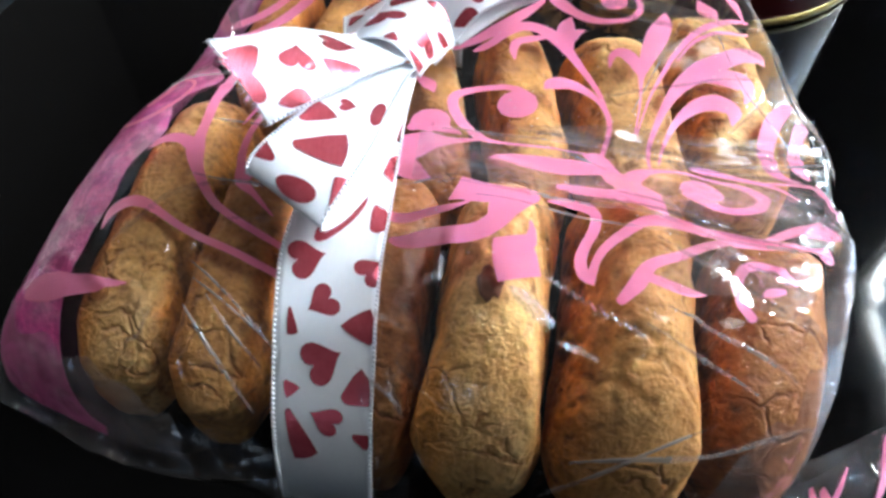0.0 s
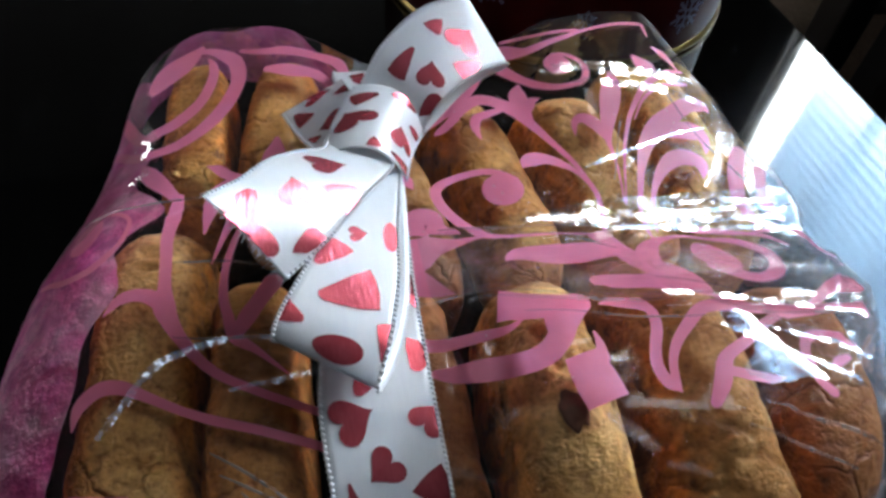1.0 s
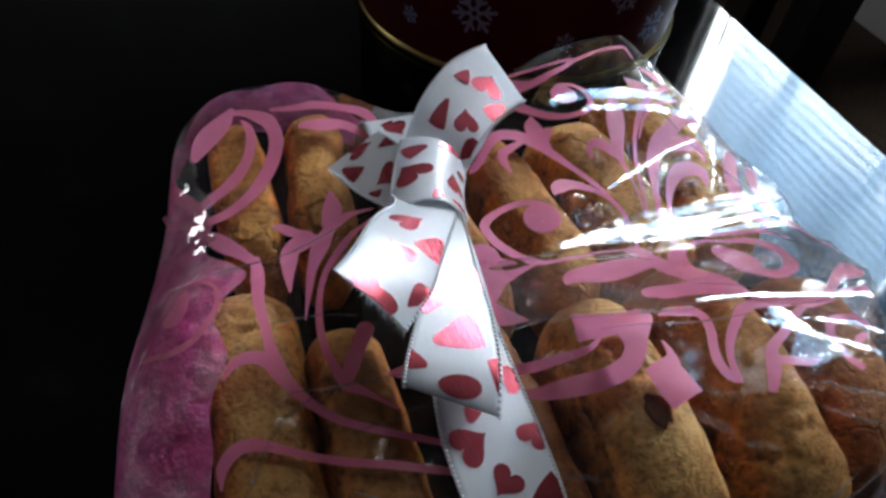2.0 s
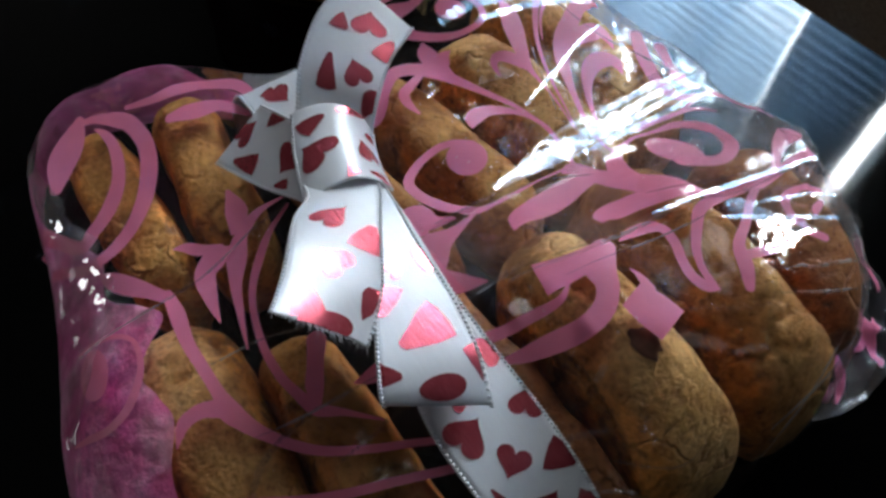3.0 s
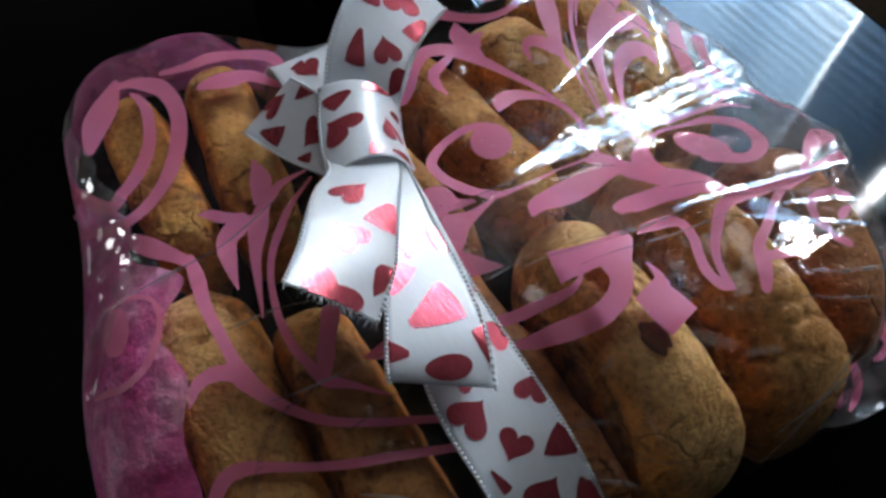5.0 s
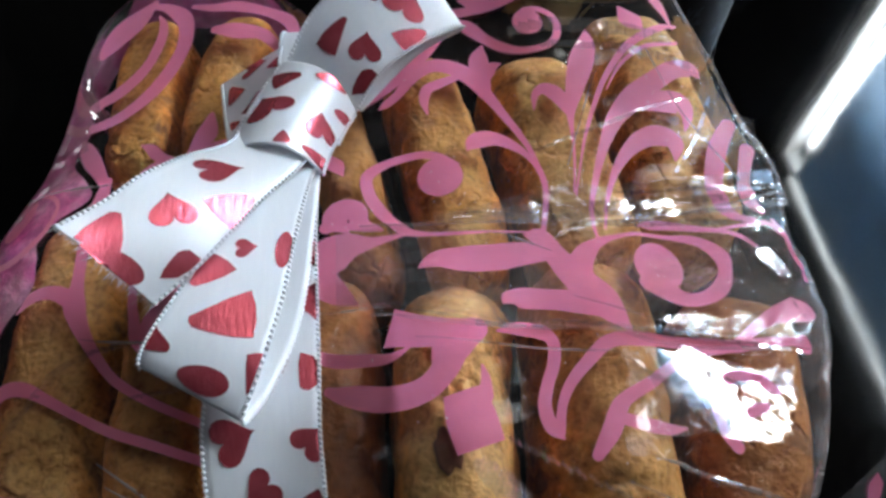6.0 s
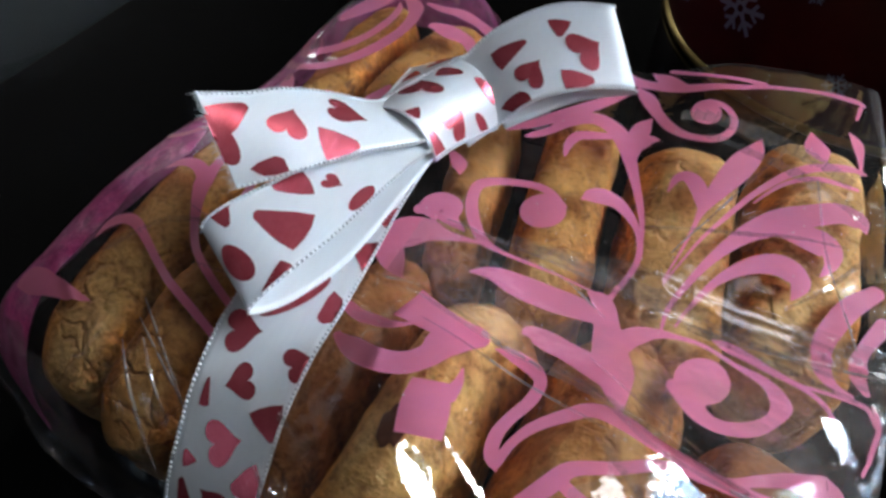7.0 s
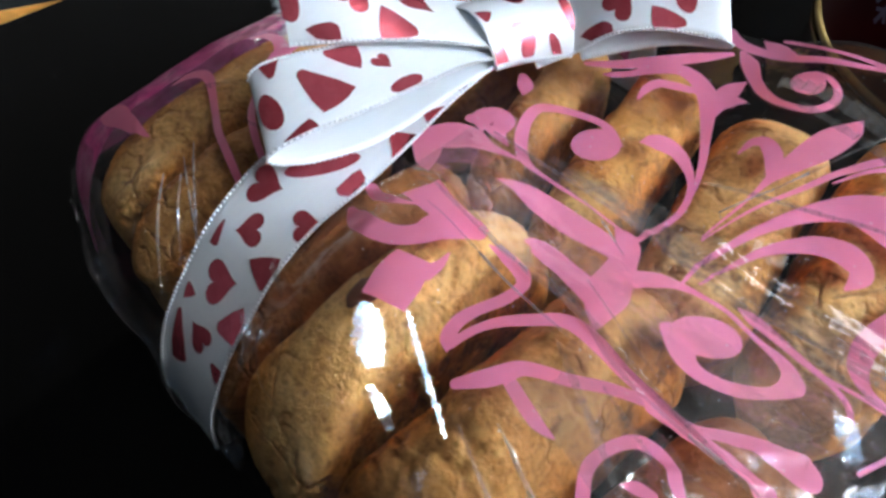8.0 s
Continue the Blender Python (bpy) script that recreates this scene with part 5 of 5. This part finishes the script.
def fray(strip, parent):
    """Loose threads at the cut end."""
    verts, faces, last = [], [], len(strip.lefts) - 1.01
    rng = random.Random(5)
    for k in range(46):
        p, back_p = strip.point(last, k / 45, 0), strip.point(last - 3, k / 45, 0)
        d = (p - back_p) / np.linalg.norm(p - back_p)
        end = p + d * rng.uniform(0.5, 2.6) + np.array([rng.uniform(-0.7, 0.7) for _ in range(3)])
        s = len(verts)
        o = np.array([0.16, 0.1, 0.05])
        verts += [tuple(p - o), tuple(p + o), tuple(end + o * 0.3), tuple(p + o[::-1]), tuple(end)]
        faces += [(s, s + 1, s + 2), (s, s + 3, s + 4), (s + 1, s + 3, s + 4)]
    mesh_part("frayed_threads", verts, faces, EDGE, parent)


fray(front_tail, BUILT["front_tail"])

# red foil print: mm along the piece, mm from its middle, size, turn, shape (h heart, w wedge, o oval) and how wide it is drawn
foil("strap", (63.8, 6.1, 10.6, -68, "h", 1), (73.6, 0.6, 8.7, 124, "h", 1), (64.8, -9.8, 8.6, -45, "h", 1), (78.8, 7.8, 6.5, -169, "w", 0.4), (79.3, -9.0, 8.3, 35, "w", 1), (87.5, 0.6, 10.7, -63, "h", 1.05), (93.4, 7.7, 3.9, -142, "w", 1), (105.1, 5.9, 14.5, -161, "w", 0.42), (101.2, -1.2, 9.3, 62, "h", 0.8), (94.5, -8.3, 8.1, -62, "w", 1.2), (105.8, -9.4, 5.1, -114, "w", 0.8), (51.1, 0.0, 18, 150, "o", 0.32), (50.6, -10.0, 7.6, -25, "w", 1.2), (34.4, -10.4, 8.9, 26, "w", 1.2), (22.0, -9.9, 9.3, 162, "w", 0.6), (10.4, -7.2, 13.2, 167, "o", 0.3))
foil("front_tail", (48.4, 5.5, 9.6, -158, "w", 0.8), (37.6, 0.5, 9.4, 50, "h", 1), (22.2, 2.0, 11.5, -37, "h", 0.75), (28.5, -6.8, 10, 169, "w", 0.9), (44.9, -8.7, 5.8, -130, "w", 1.5), (53.2, 0.0, 12.5, 101, "o", 0.5), (26.4, 10.0, 2.1, -3, "w", 0.6))
foil("front_loop", (36.7, 6, 9, -28, "w", 0.8), (46.2, -0.5, 12.9, -66, "w", 0.8), (54.9, 9.6, 6.8, 82, "w", 1), (58.6, -1.7, 10.3, 98, "o", 0.5), (54.4, -10.1, 7.2, 12, "w", 0.55), (29.6, 1.3, 5.3, -74, "h", 1), (28.9, -6.5, 9, 9, "o", 0.4))
foil("rear_loop", (22.5, -4, 10.5, 8, "w", 0.55), (25.4, 4.2, 9.5, -143, "h", 1), (42.1, 1.2, 10.5, -153, "h", 1.15), (36.9, -5.5, 5, -104, "w", 1.2), (37.5, 9.5, 9.5, 0, "w", 0.8), (19.4, 10, 6.1, 46, "w", 1.9))
foil("knot", (12.4, -6.5, 10, -138, "h", 1.1), (22.4, -7.4, 6.4, -58, "w", 0.9), (26.6, 2.4, 9, -75, "o", 0.33), (11.3, 7, 9.8, -153, "h", 0.9), (21.1, 9.8, 6.8, -59, "o", 0.5), (2.5, 8.5, 6.9, 90, "w", 0.6), (2.3, 0.6, 3.6, -105, "w", 1.2))
foil("left_tail", (40.1, 1.0, 10.5, 71, "h", 1), (32.1, -6.2, 10.5, 12, "w", 0.6), (16.0, 0.0, 10.5, -105, "h", 1), (27.8, 9.2, 10.5, -168, "w", 0.6), (15.4, -7.5, 5.4, 22, "w", 0.6))
foil("back_strap", (37.5, 0, 9, 16, "h", 1), (39.5, -2.5, 5, 90, "w", 1))

# ---- the tin ----
TX, TY, TR, TH = 84, 203, 90, 96
tin = thing("biscuit_tin", "round dark red tin with blue snowflakes and gold rims", "tin", at=(TX, TY, 0))


def turned(name, profile, mat, parent, n=96):
    verts, faces = [], []
    for r, z in profile:
        verts += [(r * math.cos(2 * math.pi * k / n), r * math.sin(2 * math.pi * k / n), z) for k in range(n)]
    for i in range(len(profile) - 1):
        for k in range(n):
            b = (k + 1) % n
            faces.append((i * n + k, i * n + b, (i + 1) * n + b, (i + 1) * n + k))
    return mesh_part(name, verts, faces, mat, parent)


turned("body", [(1, 3), (TR - 1.5, 3), (TR - 1, 5), (TR - 1, TH - 20), (TR - 1.4, TH - 19)], TIN_RED, tin)
turned("base_rim", [(TR - 4, 0.4), (TR, 0.4), (TR + 0.8, 1.6), (TR + 0.6, 3.2), (TR - 0.6, 4.2)], TIN_GOLD, tin)
turned("lid", [(TR + 0.2, TH - 20), (TR + 0.8, TH - 19), (TR + 0.8, TH - 2), (TR - 1, TH), (TR - 4, TH - 1), (1, TH - 0.6)], TIN_RED, tin)


def snowflake(ang, z, size, turn):
    """A six-armed flake laid round the tin's side."""
    verts, faces = [], []

    def bar(p, q, w):
        d = np.array(q) - np.array(p)
        d = d / np.linalg.norm(d)
        o = np.array([-d[1], d[0]]) * w / 2
        s = len(verts)
        for c in (np.array(p) - o, np.array(p) + o, np.array(q) + o, np.array(q) - o):
            g = ang + c[0] / TR
            verts.append(((TR - 0.7) * math.cos(g), (TR - 0.7) * math.sin(g), z + c[1]))
        faces.append((s, s + 1, s + 2, s + 3))
    for k in range(6):
        a = math.pi * k / 3 + turn
        u, v = np.array([math.cos(a), math.sin(a)]), np.array([-math.sin(a), math.cos(a)])
        bar(u * size * 0.12, u * size, size * 0.17)
        bar(u * size * 0.45, u * size * 0.72 + v * size * 0.3, size * 0.13)
        bar(u * size * 0.45, u * size * 0.72 - v * size * 0.3, size * 0.13)
        bar(u * size * 0.2 + v * size * 0.11, u * size * 0.2 - v * size * 0.11, size * 0.12)
    mesh_part("snowflake", verts, faces, FLAKE, tin)


for deg, z, size, turn in ((-128, 34, 11, 0.2), (-100, 24, 5, 0.4), (-82, 44, 9, 0.1), (-66, 22, 10, 0.3), (-48, 40, 4, 0), (-36, 26, 11, 0.5), (-150, 22, 5, 0.3), (-112, 52, 4, 0.2), (-20, 46, 8, 0.1)):
    snowflake(radians(deg), z, size, turn)


# a stiff clear end of tape poking out beside the strap
tape = []
for k in range(9):
    u = k / 8
    for s in (-1, 1):
        tape.append((-31.5 + 8.5 * u, -79.5 - 4 * u + s * (0.9 - 0.6 * u), film_z(-26, -80) + 1.6 + 1.2 * math.sin(u * 3.0) + 0.3 * s))
tape_end = mesh_part("tape_end", tape, [(2 * k, 2 * k + 1, 2 * k + 3, 2 * k + 2) for k in range(8)], FLAP, bag, "stiff clear tape end")


sparkle_specks()

# a small crumpled tab of film standing out from the sealed edge
tab = []
for i in range(9):
    for j in range(7):
        u, w = i / 8, j / 6
        tab.append((89 + 12 * u, 16 + 9 * w + 2 * u, 24 + 5 * w - 6 * u + 2.2 * noise.noise(Vector((i * 0.5, j * 0.5, 3)))))
tab_faces = [(i * 7 + j, i * 7 + j + 7, i * 7 + j + 8, i * 7 + j + 1) for i in range(8) for j in range(6)]
mesh_part("film_tab", tab, tab_faces, FLAP, bag, "crumpled clear film tab")
